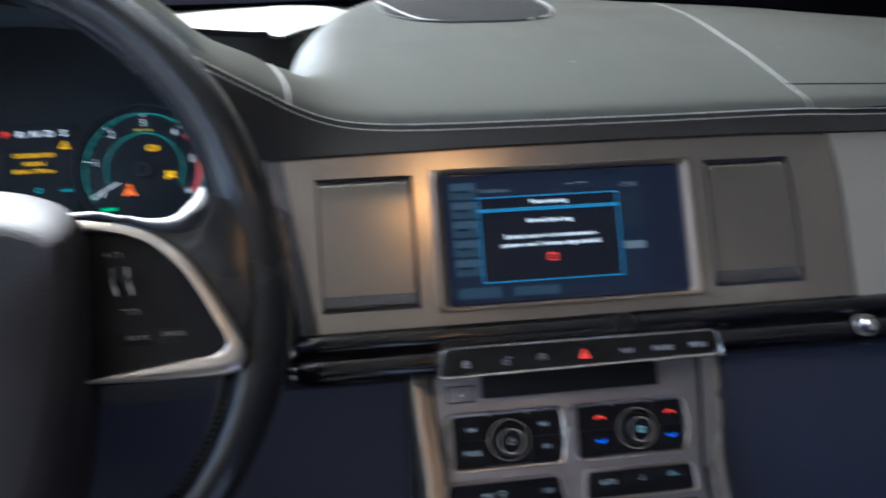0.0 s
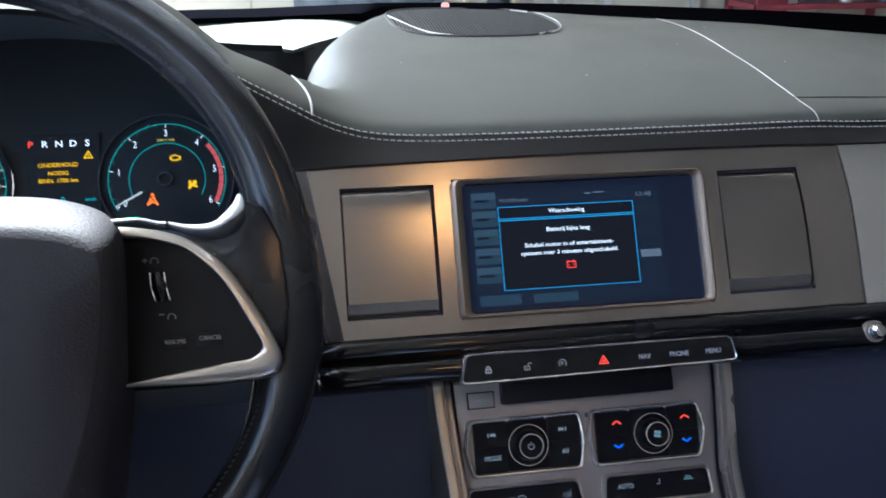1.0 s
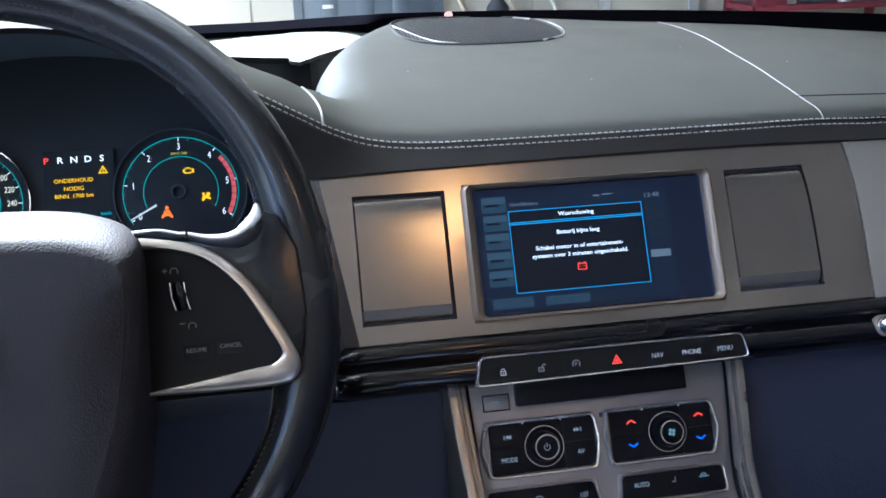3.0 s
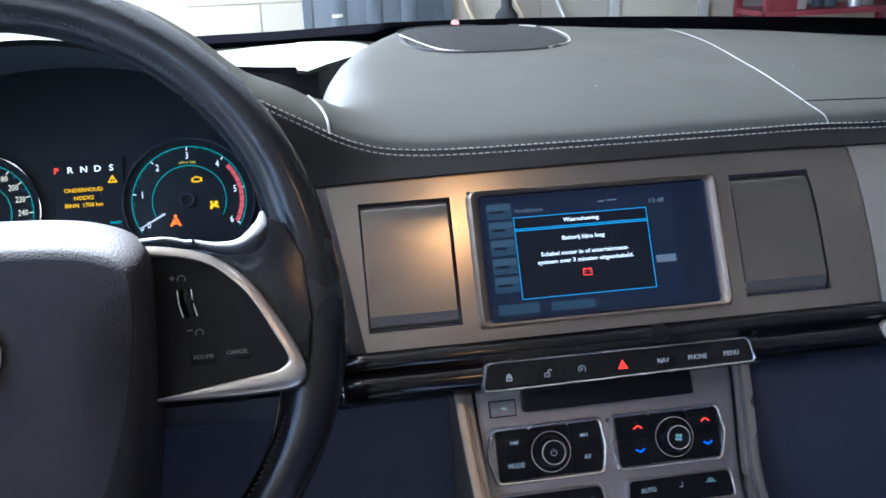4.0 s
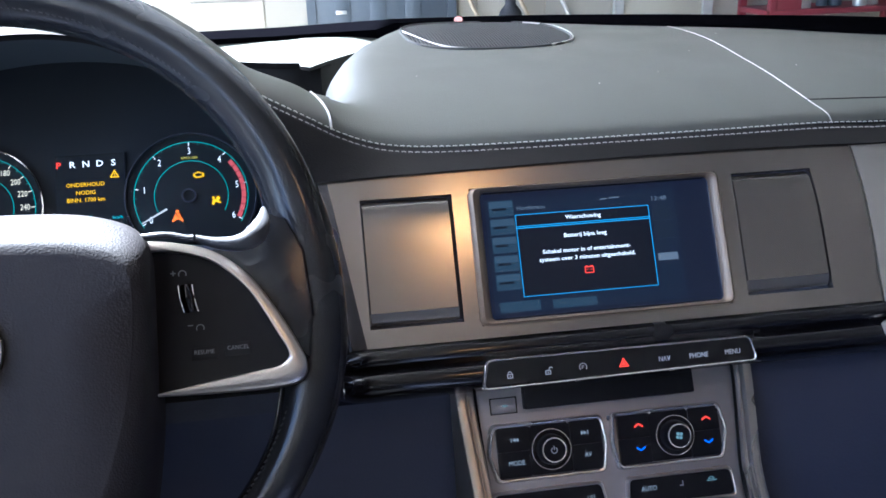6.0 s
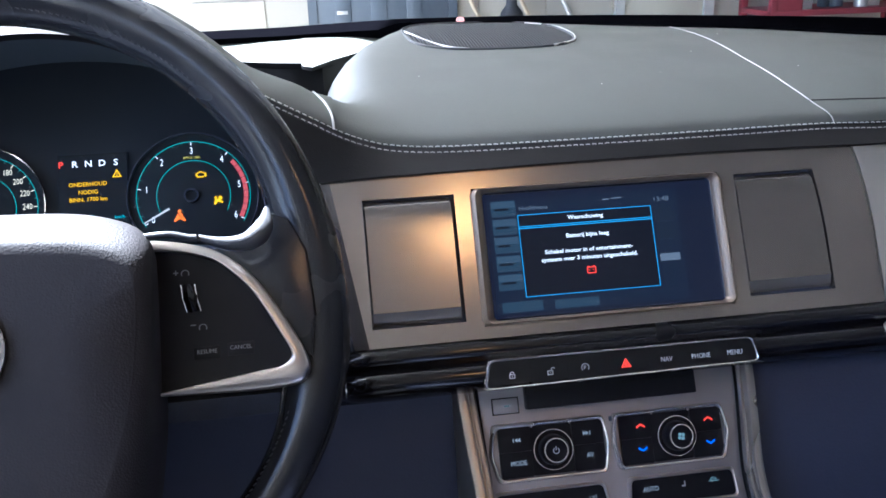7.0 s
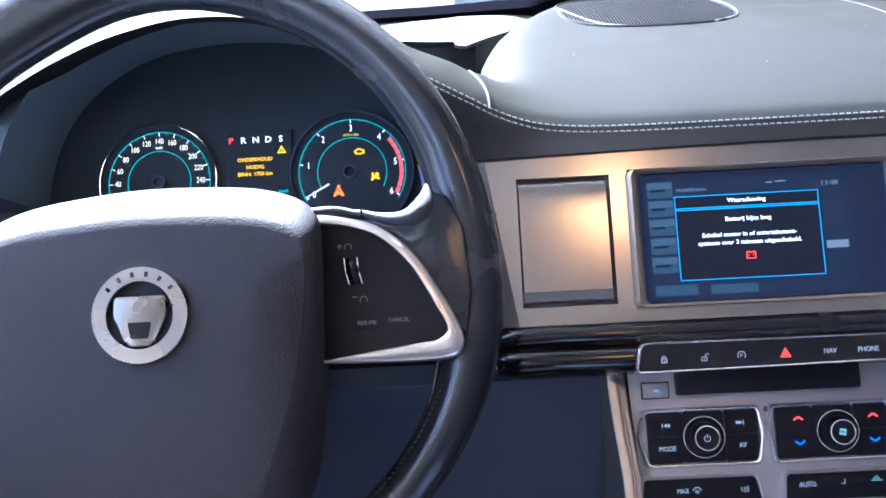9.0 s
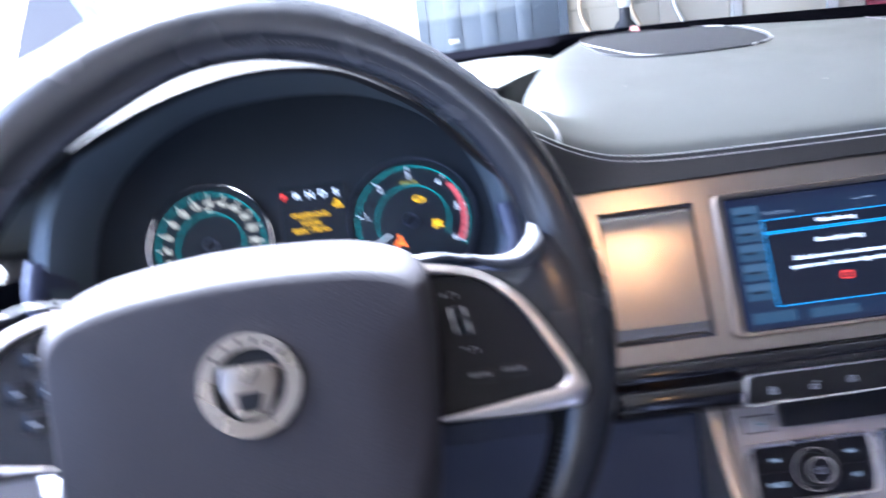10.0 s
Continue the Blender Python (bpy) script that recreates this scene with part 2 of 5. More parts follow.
def ring(cx, cz, r0, r1, y0, y1, a0=0, a1=360, steps=64):
    """A flat ring or arc about a point in x, z; angles in degrees from the right, upwards."""
    bm = bmesh.new()
    full = abs(a1 - a0) >= 360
    rows = []
    for n in range(steps if full else steps + 1):
        a = radians(a0 + (a1 - a0) * n / steps)
        c, s = math.cos(a), math.sin(a)
        rows.append([bm.verts.new((cx + r * c, y, cz + r * s)) for r, y in ((r0, y0), (r1, y0), (r1, y1), (r0, y1))])
    for i in range(len(rows) if full else len(rows) - 1):
        a, b = rows[i], rows[(i + 1) % len(rows)]
        for k in range(4):
            bm.faces.new((a[k], a[(k + 1) % 4], b[(k + 1) % 4], b[k]))
    if not full:
        bm.faces.new(rows[0][::-1])
        bm.faces.new(rows[-1])
    return bm


def disc(cx, cz, r, y0, y1, bevel=0.0, steps=40):
    return prism([(cx + r * math.cos(2 * math.pi * n / steps), cz + r * math.sin(2 * math.pi * n / steps)) for n in range(steps)], y0, y1, bevel)


def join(*bms):
    out = bmesh.new()
    for b in bms:
        me = bpy.data.meshes.new("joint")
        b.to_mesh(me)
        b.free()
        out.from_mesh(me)
        bpy.data.meshes.remove(me)
    return out


def words(text, x, y, z, size, align="CENTER", wide=1.0, turn=0.0, bold=0.0):
    """Lettering in the built-in font, standing in x, z and facing the viewer. size: its capitals' height."""
    cu = bpy.data.curves.new("lettering", "FONT")
    cu.body, cu.size, cu.align_x, cu.align_y = text, size * 1.45, align, "CENTER"
    cu.extrude, cu.offset, cu.resolution_u = 0.00012, bold, 2
    ob = bpy.data.objects.new("lettering", cu)
    scene.collection.objects.link(ob)
    me = bpy.data.meshes.new_from_object(ob.evaluated_get(bpy.context.evaluated_depsgraph_get()))
    bpy.data.objects.remove(ob)
    bpy.data.curves.remove(cu)
    bm = bmesh.new()
    bm.from_mesh(me)
    bpy.data.meshes.remove(me)
    bm.transform(Matrix.Translation((x, y, z)) @ Matrix.Rotation(radians(-turn), 4, "Y") @ TURN90 @ Matrix.Diagonal((wide, 1, 1, 1)))
    return bm


def bars(*rects, y0, y1):
    """Flat bars x0, x1, z0, z1 in one mesh, for a printed or lit sign."""
    return join(*[box(a, b, y0, y1, c, d) for a, b, c, d in rects])


def ring_rect(x0, x1, z0, z1, t, y0, y1):
    return join(box(x0, x1, y0, y1, z0, z0 + t), box(x0, x1, y0, y1, z1 - t, z1), box(x0, x0 + t, y0, y1, z0 + t, z1 - t), box(x1 - t, x1, y0, y1, z0 + t, z1 - t))


def lerp(a, b, t):
    return a + (b - a) * t


def table(pairs, x):
    """A smooth curve through pairs of x and value."""
    if x <= pairs[0][0]:
        return pairs[0][1]
    for n, ((a, u), (b, v)) in enumerate(zip(pairs, pairs[1:])):
        if x <= b:
            t, h = (x - a) / (b - a), b - a
            p, q = pairs[max(n - 1, 0)], pairs[min(n + 2, len(pairs) - 1)]
            m0, m1 = (v - p[1]) / (b - p[0]), (q[1] - u) / (q[0] - a)
            return (2 * t ** 3 - 3 * t * t + 1) * u + (t ** 3 - 2 * t * t + t) * h * m0 + (3 * t * t - 2 * t ** 3) * v + (t ** 3 - t * t) * h * m1
    return pairs[-1][1]


def step(a, b, x):
    t = min(1, max(0, (x - a) / (b - a)))
    return t * t * (3 - 2 * t)


# ---- outside: yard, wall and what stands along it ----
CONCRETE = material("yard_concrete", (0.42, 0.40, 0.37), 0.9, grain=0.5, scale=60, mottle=0.2, mottle_scale=1.5)
BLOCKS = material("block_wall_paint", (0.36, 0.33, 0.27), 0.9, grain=0.6, scale=40, mottle=0.18, mottle_scale=2.5)
MORTAR = material("mortar", (0.33, 0.305, 0.25), 0.95, grain=0.5, scale=60, mottle=0.15)
BLUE_STEEL = material("blue_steel", (0.075, 0.092, 0.112), 0.5, 0.2, grain=0.1, mottle=0.2, mottle_scale=3)
RED_STEEL = material("red_steel", (0.20, 0.03, 0.04), 0.45, 0.1, grain=0.1, mottle=0.2, mottle_scale=4)
CREAM_DOOR = material("cream_door", (0.42, 0.39, 0.31), 0.6, grain=0.2, scale=20, mottle=0.1, mottle_scale=3)
DARK_STEEL = material("dark_steel", (0.03, 0.03, 0.035), 0.5, 0.3, mottle=0.2)
# Grey of the unseen roof and walls that hold back light.
LIGHT_BLOCKER = material("light_blocker", (0.25, 0.24, 0.23), 0.8, grain=0.3, scale=30, mottle=0.2)
PALE = material("pale_tin", (0.55, 0.55, 0.52), 0.4, 0.5, mottle=0.15, mottle_scale=12)
TAN_HOSE = material("tan_hose", (0.45, 0.36, 0.24), 0.7, mottle=0.15)
BLACK_RUBBER = material("black_rubber", (0.02, 0.02, 0.022), 0.75, grain=0.3, mottle=0.15)
BODY_PAINT = material("car_paint_black", (0.01, 0.011, 0.013), 0.15, coat=1.0, mottle=0.1)
# Near-zero colour stands in for the unlit back of the glass's black edge.
FRIT = material("unlit_frit", (0.0018, 0.0018, 0.0026), 0.95, spec=0.0, mottle=0.15, grain=0.2)
I4 = Matrix.Identity(4)

tagged(part("ground", box(-60, 60, -40, 60, -0.3, 0), CONCRETE, m=I4, smooth=0), "pale worn concrete yard", "ground", kind="structure")
WALL_Y = 4.6
back = part("wall_north", box(-1.02, 8.0, WALL_Y - 0.034, WALL_Y + 0.2, 0, 3.2), MORTAR, m=I4, smooth=0)
tagged(back, "cream-painted concrete block wall", "wall", kind="structure")
random.seed(4)
block = box(-0.196, 0.196, -0.05, 0, -0.096, 0.096, 0.003, 1)
block_me = bpy.data.meshes.new("block")
block.to_mesh(block_me)
block.free()
block_me.materials.append(BLOCKS)
for row in range(16):
    for col in range(16):
        x = -0.82 + 0.4 * col + (0.2 if row % 2 else 0)
        if x > 5.4:
            continue
        b = new("block", block_me)
        b.matrix_world = Matrix.Translation((x, WALL_Y + 0.01 + random.uniform(-0.003, 0.003), 0.1 + 0.2 * row))
        b.parent = back



def canopy():
    """Unseen added roof, its free edge cut to shape the sun patch indoors."""
    drift = SUN_WAY * (2.2125 / SUN_WAY.z)
    edge = [(-0.19, -0.30), (-0.19, 0.02), (-0.285, 0.045), (-0.285, 0.15), (-0.262, 0.20), (-0.206, 0.271), (-0.144, 0.366), (-0.105, 0.446), (0.089, 0.837)]
    edge = [(x + drift.x, y + drift.y) for x, y in edge]
    bm = prism(edge + [(-1.02, 2.6), (-1.02, 4.55), (5.7, 4.55), (5.7, -6.0), (-3.4, -6.0), (-3.4, -3.0)], 0, -0.12)
    bm.transform(Matrix(((1, 0, 0, 0), (0, 0, 1, 0), (0, -1, 0, 3.2), (0, 0, 0, 1))))
    return bm


# Out of view; added only to keep sun off the pad.
light_blocker = part("light_blocker", canopy(), LIGHT_BLOCKER, m=I4, smooth=0)
tagged(light_blocker, "unseen flat grey roof, added to hold back the sun", "roof", kind="structure")
# Three unseen walls, added to cut the light that reaches the cabin.
tagged(part("unseen_wall_east", box(5.5, 5.7, -6, 4.6, 0, 3.2), LIGHT_BLOCKER, m=I4, smooth=0), "unseen grey side wall, added to cut the light", "wall", kind="structure")
tagged(part("unseen_wall_west", box(-3.4, -3.2, -6.0, -2.2, 0, 2.1), LIGHT_BLOCKER, m=I4, smooth=0), "unseen grey side wall, added to cut the light", "wall", kind="structure")
tagged(part("unseen_wall_south", box(-3.4, 5.5, -6.2, -6.0, 0, 3.2), LIGHT_BLOCKER, m=I4, smooth=0), "unseen grey rear wall, added to cut the light", "wall", kind="structure")


def steel_door():
    d = thing("steel_door", (0, 0, 0), "faded blue steel door in the block wall", "door", m=Matrix.Translation((0.18, WALL_Y - 0.05, 0)))
    part("door_leaf", box(-0.14, 0.60, WALL_Y - 0.08, WALL_Y - 0.045, 0.02, 2.03, 0.004), BLUE_STEEL, d, m=I4)
    part("door_frame", join(box(-0.19, -0.14, WALL_Y - 0.09, WALL_Y - 0.04, 0, 2.03), box(0.60, 0.65, WALL_Y - 0.09, WALL_Y - 0.04, 0, 2.03), box(-0.19, 0.65, WALL_Y - 0.09, WALL_Y - 0.04, 2.03, 2.08)), BLUE_STEEL, d, m=I4)
    for x in (-0.04, 0.16, 0.36):
        part("door_rib", box(x, x + 0.09, WALL_Y - 0.088, WALL_Y - 0.0805, 0.05, 2.0, 0.003), BLUE_STEEL, d, m=I4)
    part("door_handle", box(-0.08, 0.02, WALL_Y - 0.13, WALL_Y - 0.08, 0.98, 1.01, 0.005), PALE, d, m=I4)
    # Small pale plate low on the leaf.
    part("pale_plate", box(-0.03, 0.03, WALL_Y - 0.0935, WALL_Y - 0.0885, 0.705, 0.725, 0.002), PALE, d, m=I4)


steel_door()


def cream_door():
    d = thing("panel_door", (1.86, WALL_Y - 0.05, 0), "cream painted flush door", "door", m=I4)
    part("door_leaf", box(1.64, 2.13, WALL_Y - 0.07, WALL_Y - 0.042, 0.01, 2.03, 0.004), CREAM_DOOR, d, m=I4)
    part("door_frame", join(box(1.59, 1.64, WALL_Y - 0.09, WALL_Y - 0.042, 0, 2.03), box(2.13, 2.19, WALL_Y - 0.09, WALL_Y - 0.042, 0, 2.03), box(1.59, 2.19, WALL_Y - 0.09, WALL_Y - 0.042, 2.03, 2.08)), PALE, d, m=I4)


cream_door()


def outbuilding():
    """A pale shed across the yard with a grey pitched roof, far to the side of the wall."""
    h = thing("outbuilding", (-5.2, 9.0, 0), "pale rendered shed with a dark pitched roof", "shed", m=I4)
    part("wall", prism([(-4.6, 0), (-3.62, 0), (-3.62, 1.0), (-4.0, 0.84), (-4.34, 0.72), (-4.6, 0.6)], 9.0, 12.0), PALE, h, m=I4, smooth=0)
    part("roof", prism([(-4.34, 0.72), (-3.99, 0.845), (-3.53, 1.05), (-3.70, 1.42), (-4.0, 1.42)], 8.9, 12.1), DARK_STEEL, h, "dark grey pitched roof", m=I4, smooth=0)


outbuilding()


def gas_bottle(x, y):
    e = thing("gas_bottle", (x, y, 0), "tall black gas bottle standing by the wall", "gas bottle", m=I4)
    prof = [(0.001, 0.0), (0.07, 0.0), (0.075, 0.02), (0.075, 0.62), (0.06, 0.70), (0.03, 0.74), (0.028, 0.80), (0.001, 0.80)]
    part("body", loft([[(x + r * math.cos(a), y + r * math.sin(a), z) for a in (2 * math.pi * n / 20 for n in range(20))] for r, z in prof], True), BLACK_RUBBER, e, m=I4)
    part("valve", box(x - 0.03, x + 0.03, y - 0.03, y + 0.03, 0.80, 0.86, 0.01), PALE, e, m=I4)


gas_bottle(0.905, WALL_Y - 0.35)


def hose(x, label, mat):
    pts = smooth_path([(x, WALL_Y - 0.06, 1.5), (x + 0.03, WALL_Y - 0.08, 1.1), (x - 0.02, WALL_Y - 0.08, 0.8), (x + 0.06, WALL_Y - 0.09, 0.55), (x + 0.02, WALL_Y - 0.1, 0.02)])
    tagged(part("hose", tube(pts, 0.012, 8), mat, m=I4), label, "hose")


hose(0.74, "thin tan hose hanging down the wall", TAN_HOSE)
hose(1.03, "thin tan cable hanging down the wall", TAN_HOSE)
hose(1.27, "pale cable hanging on the wall", PALE)


def shelf_rack():
    s = thing("shelf_rack", (2.83, WALL_Y - 0.3, 0), "red steel workshop shelves full of small things", "shelf", m=I4)
    for x in (2.37, 3.3):
        for y in (WALL_Y - 0.45, WALL_Y - 0.1):
            part("post", box(x - 0.02, x + 0.02, y - 0.02, y + 0.02, 0, 1.55, 0.003), RED_STEEL, s, m=I4)
    for z in (0.2, 0.62, 1.05, 1.46):
        part("shelf_board", box(2.35, 3.32, WALL_Y - 0.47, WALL_Y - 0.08, z, z + 0.03, 0.003), RED_STEEL, s, m=I4)
    part("side_panel", box(2.39, 2.54, WALL_Y - 0.46, WALL_Y - 0.45, 0.05, 1.5, 0.002), RED_STEEL, s, m=I4)
    random.seed(11)
    mats = (PALE, DARK_STEEL, CREAM_DOOR, RED_STEEL, BLUE_STEEL, PALE)
    for z in (0.23, 0.65, 1.08):
        x = 2.60
        while x < 3.2:
            r, h = random.uniform(0.03, 0.055), random.uniform(0.08, 0.24)
            y = WALL_Y - 0.33 + random.uniform(-0.05, 0.05)
            mat = random.choice(mats)
            prof = [(0.001, 0), (r, 0), (r, h * 0.75), (r * 0.6, h * 0.85), (r * 0.55, h), (0.001, h)]
            o = part("tin", loft([[(x + q * math.cos(a), y + q * math.sin(a), z + k) for a in (2 * math.pi * n / 14 for n in range(14))] for q, k in prof], True), mat, m=I4)
            tagged(o, "small workshop tin or bottle on the red shelves", "tin", "tins on the shelves")
            x += 2 * r + random.uniform(0.01, 0.08)


shelf_rack()


# ---- the car round the camera ----
def far_edge(x):
    """Where the dashboard ends under the windscreen: y and z."""
    return 0.56 - 0.55 * x * x, 0.1235 - 0.02 * x - (0.03 * x * x if x > 0 else 0)


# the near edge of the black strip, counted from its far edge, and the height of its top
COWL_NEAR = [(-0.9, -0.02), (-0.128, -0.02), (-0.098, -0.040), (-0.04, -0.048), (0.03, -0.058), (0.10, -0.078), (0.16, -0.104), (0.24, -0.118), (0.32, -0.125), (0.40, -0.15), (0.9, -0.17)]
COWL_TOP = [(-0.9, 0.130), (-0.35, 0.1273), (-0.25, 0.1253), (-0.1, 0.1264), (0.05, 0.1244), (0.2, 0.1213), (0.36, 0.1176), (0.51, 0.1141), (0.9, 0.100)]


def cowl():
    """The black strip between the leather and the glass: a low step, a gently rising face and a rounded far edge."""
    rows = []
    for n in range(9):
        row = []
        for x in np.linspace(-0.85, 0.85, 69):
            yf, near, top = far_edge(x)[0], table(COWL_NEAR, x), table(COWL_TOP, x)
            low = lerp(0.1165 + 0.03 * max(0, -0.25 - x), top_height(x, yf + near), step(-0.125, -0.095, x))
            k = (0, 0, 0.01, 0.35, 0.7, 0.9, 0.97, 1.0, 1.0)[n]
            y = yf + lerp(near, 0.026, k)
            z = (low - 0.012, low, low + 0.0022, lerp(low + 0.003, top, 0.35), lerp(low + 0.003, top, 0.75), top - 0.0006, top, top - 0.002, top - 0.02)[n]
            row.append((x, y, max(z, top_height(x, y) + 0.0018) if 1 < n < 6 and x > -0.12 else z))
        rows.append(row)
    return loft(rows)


def windscreen():
    lo = [(x, far_edge(x)[0] + 0.03, far_edge(x)[1] - 0.012) for x in np.linspace(-0.85, 0.85, 25)]
    hi = [(p[0] * 0.72, -0.10 - 0.10 * p[0] ** 2, 0.57) for p in lo]
    rows = [[Vector(a).lerp(Vector(b), t) + Vector((0, 0.05 * math.sin(math.pi * t), 0.03 * math.sin(math.pi * t))) for a, b in zip(lo, hi)] for t in np.linspace(0, 1, 10)]
    glass = bpy.data.materials.new("clear_glass")
    glass.use_nodes = True
    nt = glass.node_tree
    clear, shine, mix, fres = (nt.nodes.new(k) for k in ("ShaderNodeBsdfTransparent", "ShaderNodeBsdfGlossy", "ShaderNodeMixShader", "ShaderNodeFresnel"))
    shine.inputs["Roughness"].default_value = 0.02
    clear.inputs[0].default_value = (0.93, 0.95, 0.94, 1)
    fres.inputs[0].default_value = 1.25
    nt.links.new(fres.outputs[0], mix.inputs[0])
    nt.links.new(clear.outputs[0], mix.inputs[1])
    nt.links.new(shine.outputs[0], mix.inputs[2])
    nt.links.new(mix.outputs[0], nt.nodes["Material Output"].inputs[0])
    w = part("windscreen", loft(rows), glass, m=CAR, smooth=80)
    w.visible_shadow = False
    tagged(w, "clear curved windscreen", "windscreen", kind="structure")
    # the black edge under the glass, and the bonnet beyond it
    tagged(part("cowl_strip", cowl(), FRIT, m=CAR, smooth=35), "black strip along the foot of the windscreen, kept unlit by its colour", "cowl", kind="structure")
    hood = [[(x, far_edge(x)[0] + 0.06 + dy, far_edge(x)[1] - 0.03 - dz - 0.04 * x * x) for x in np.linspace(-0.9, 0.9, 25)] for dy, dz in ((0, 0.01), (0.1, 0.0), (0.5, 0.04), (0.9, 0.11), (1.15, 0.2), (1.2, 0.35))]
    tagged(part("bonnet", loft(hood), BODY_PAINT, m=CAR, smooth=80), "glossy black car bonnet", "bonnet", kind="structure")


def shell():
    """Roof lining, doors, floor and rear of the cabin."""
    roof = [[(x, y, 0.58 - 0.07 * x * x - 0.02 * (y + 1.2) ** 2) for x in np.linspace(-0.66, 0.66, 15)] for y in np.linspace(-0.08, -2.6, 14)]
    tagged(part("ceiling", thicken(loft(roof), 0.02), CLOTH, m=CAR, smooth=70), "pale cloth roof lining", "ceiling", kind="structure")
    for s, nm in ((-1, "door_1"), (1, "door_2")):
        rows = [[(s * (0.86 - dx), y, z) for y in np.linspace(0.55, -2.6, 12)] for z, dx in ((-0.78, 0.03), (-0.3, 0.0), (-0.05, 0.02), (0.05, 0.06), (0.09, 0.1), (0.09, 0.0))]
        tagged(part(nm, loft(rows), SHROUD, m=CAR, smooth=50), "dark leather car door with an open window above", "door", kind="structure")
        pillar = smooth_path([(s * 0.80, far_edge(0.8)[0] + 0.05, 0.06), (s * 0.74, 0.05, 0.36), (s * 0.62, -0.12, 0.56)])
        tagged(part("pillar", tube(pillar, 0.035, 8), CLOTH, m=CAR), "pale windscreen pillar of the car", "pillar", kind="structure")
        for y in (-0.95, -2.3):
            post = smooth_path([(s * 0.82, y, 0.05), (s * 0.76, y - 0.02, 0.33), (s * 0.64, y - 0.05, 0.56)])
            tagged(part("pillar", tube(post, 0.06, 8), CLOTH, m=CAR), "pale roof pillar of the car", "pillar", kind="structure")
    tagged(part("floor", box(-0.86, 0.86, -2.6, 0.6, -0.80, -0.77), CARPET, m=CAR, smooth=0), "black carpeted car floor", "floor", kind="structure")
    tagged(part("firewall", box(-0.86, 0.86, 0.56, 0.60, -0.77, 0.06), CARPET, m=CAR, smooth=0), "black carpeted front bulkhead", "bulkhead", kind="structure")
    tagged(part("rear_wall", box(-0.86, 0.86, -2.64, -2.6, -0.8, 0.2), SEAT_LEATHER, m=CAR, smooth=0), "dark leather rear bench", "rear bench", kind="structure")


shell()


def roof_lamp():
    l = thing("roof_lamp", (0.03, -0.66, 0.57), "small warm lamp in the roof lining", "lamp", m=CAR)
    part("lamp_housing", box(-0.070, 0.130, -0.730, -0.590, 0.556, 0.575, 0.006), CLOTH, l, m=CAR)
    part("lens", box(0.0, 0.060, -0.690, -0.630, 0.551, 0.557, 0.002), glowing("warm_lens", (1.0, 0.55, 0.2), 25.0), l, m=CAR)


roof_lamp()


# ---- the dashboard ----
CU = -0.412          # the driver's middle line

# the front seam over the top: x, y, z
SEAM = [(-0.72, 0.075, 0.10), (-0.64, 0.072, 0.104), (-0.585, 0.071, 0.131), (-0.559, 0.071, 0.1445), (-0.524, 0.071, 0.161), (-0.474, 0.071, 0.1785), (-0.412, 0.071, 0.1885), (-0.35, 0.071, 0.1815), (-0.30, 0.070, 0.155),
        (-0.265, 0.069, 0.1285), (-0.239, 0.068, 0.1130), (-0.215, 0.066, 0.100), (-0.19, 0.064, 0.0865), (-0.165, 0.062, 0.0775), (-0.138, 0.060, 0.0735),
        (-0.10, 0.058, 0.072), (0.0, 0.055, 0.072), (0.1, 0.055, 0.072), (0.20, 0.057, 0.0718), (0.25, 0.057, 0.0698), (0.4, 0.060, 0.0665), (0.6, 0.07, 0.062), (0.84, 0.095, 0.055)]


def seam_at(x):
    return Vector((x, table([(a, b) for a, b, _ in SEAM], x), table([(a, c) for a, _, c in SEAM], x)))


def pad_left(y):
    """The left edge of the middle pad, which curves inwards towards the windscreen."""
    return table([(0.0, -0.1975), (0.10, -0.1985), (0.15, -0.203), (0.20, -0.205), (0.28, -0.201), (0.36, -0.184), (0.44, -0.155), (0.52, -0.120), (0.6, -0.09)], y)


RISE = [(0.0, 0.0), (0.003, 0.0048), (0.007, 0.0078), (0.013, 0.0103), (0.022, 0.0133), (0.032, 0.0161), (0.045, 0.0192), (0.095, 0.0287), (0.145, 0.0355), (0.195, 0.041), (0.245, 0.045), (0.325, 0.049), (0.40, 0.0505), (0.47, 0.051), (0.6, 0.051)]


def top_height(x, y):
    s = seam_at(x)
    yf, zf = far_edge(x)
    z = 0.072 + table(RISE, max(0, y - s.y))
    lifted = max(0.0, s.z - 0.072) * (1 - step(0.03, 0.16, y - s.y))
    aim = zf - 0.123
    return z + lifted + aim * step(0.1, 0.5, y) - 0.05 * max(0, x - 0.25) ** 2 * step(0.0, 0.3, y - s.y)


TRIM_TOP = [(-0.21, 0.0640), (-0.17, 0.0652), (-0.117, 0.0660), (-0.03, 0.0672), (0.06, 0.0677), (0.155, 0.0672), (0.235, 0.0655), (0.9, 0.058)]
ROOT = Matrix.Rotation(radians(-28.0), 4, "X")


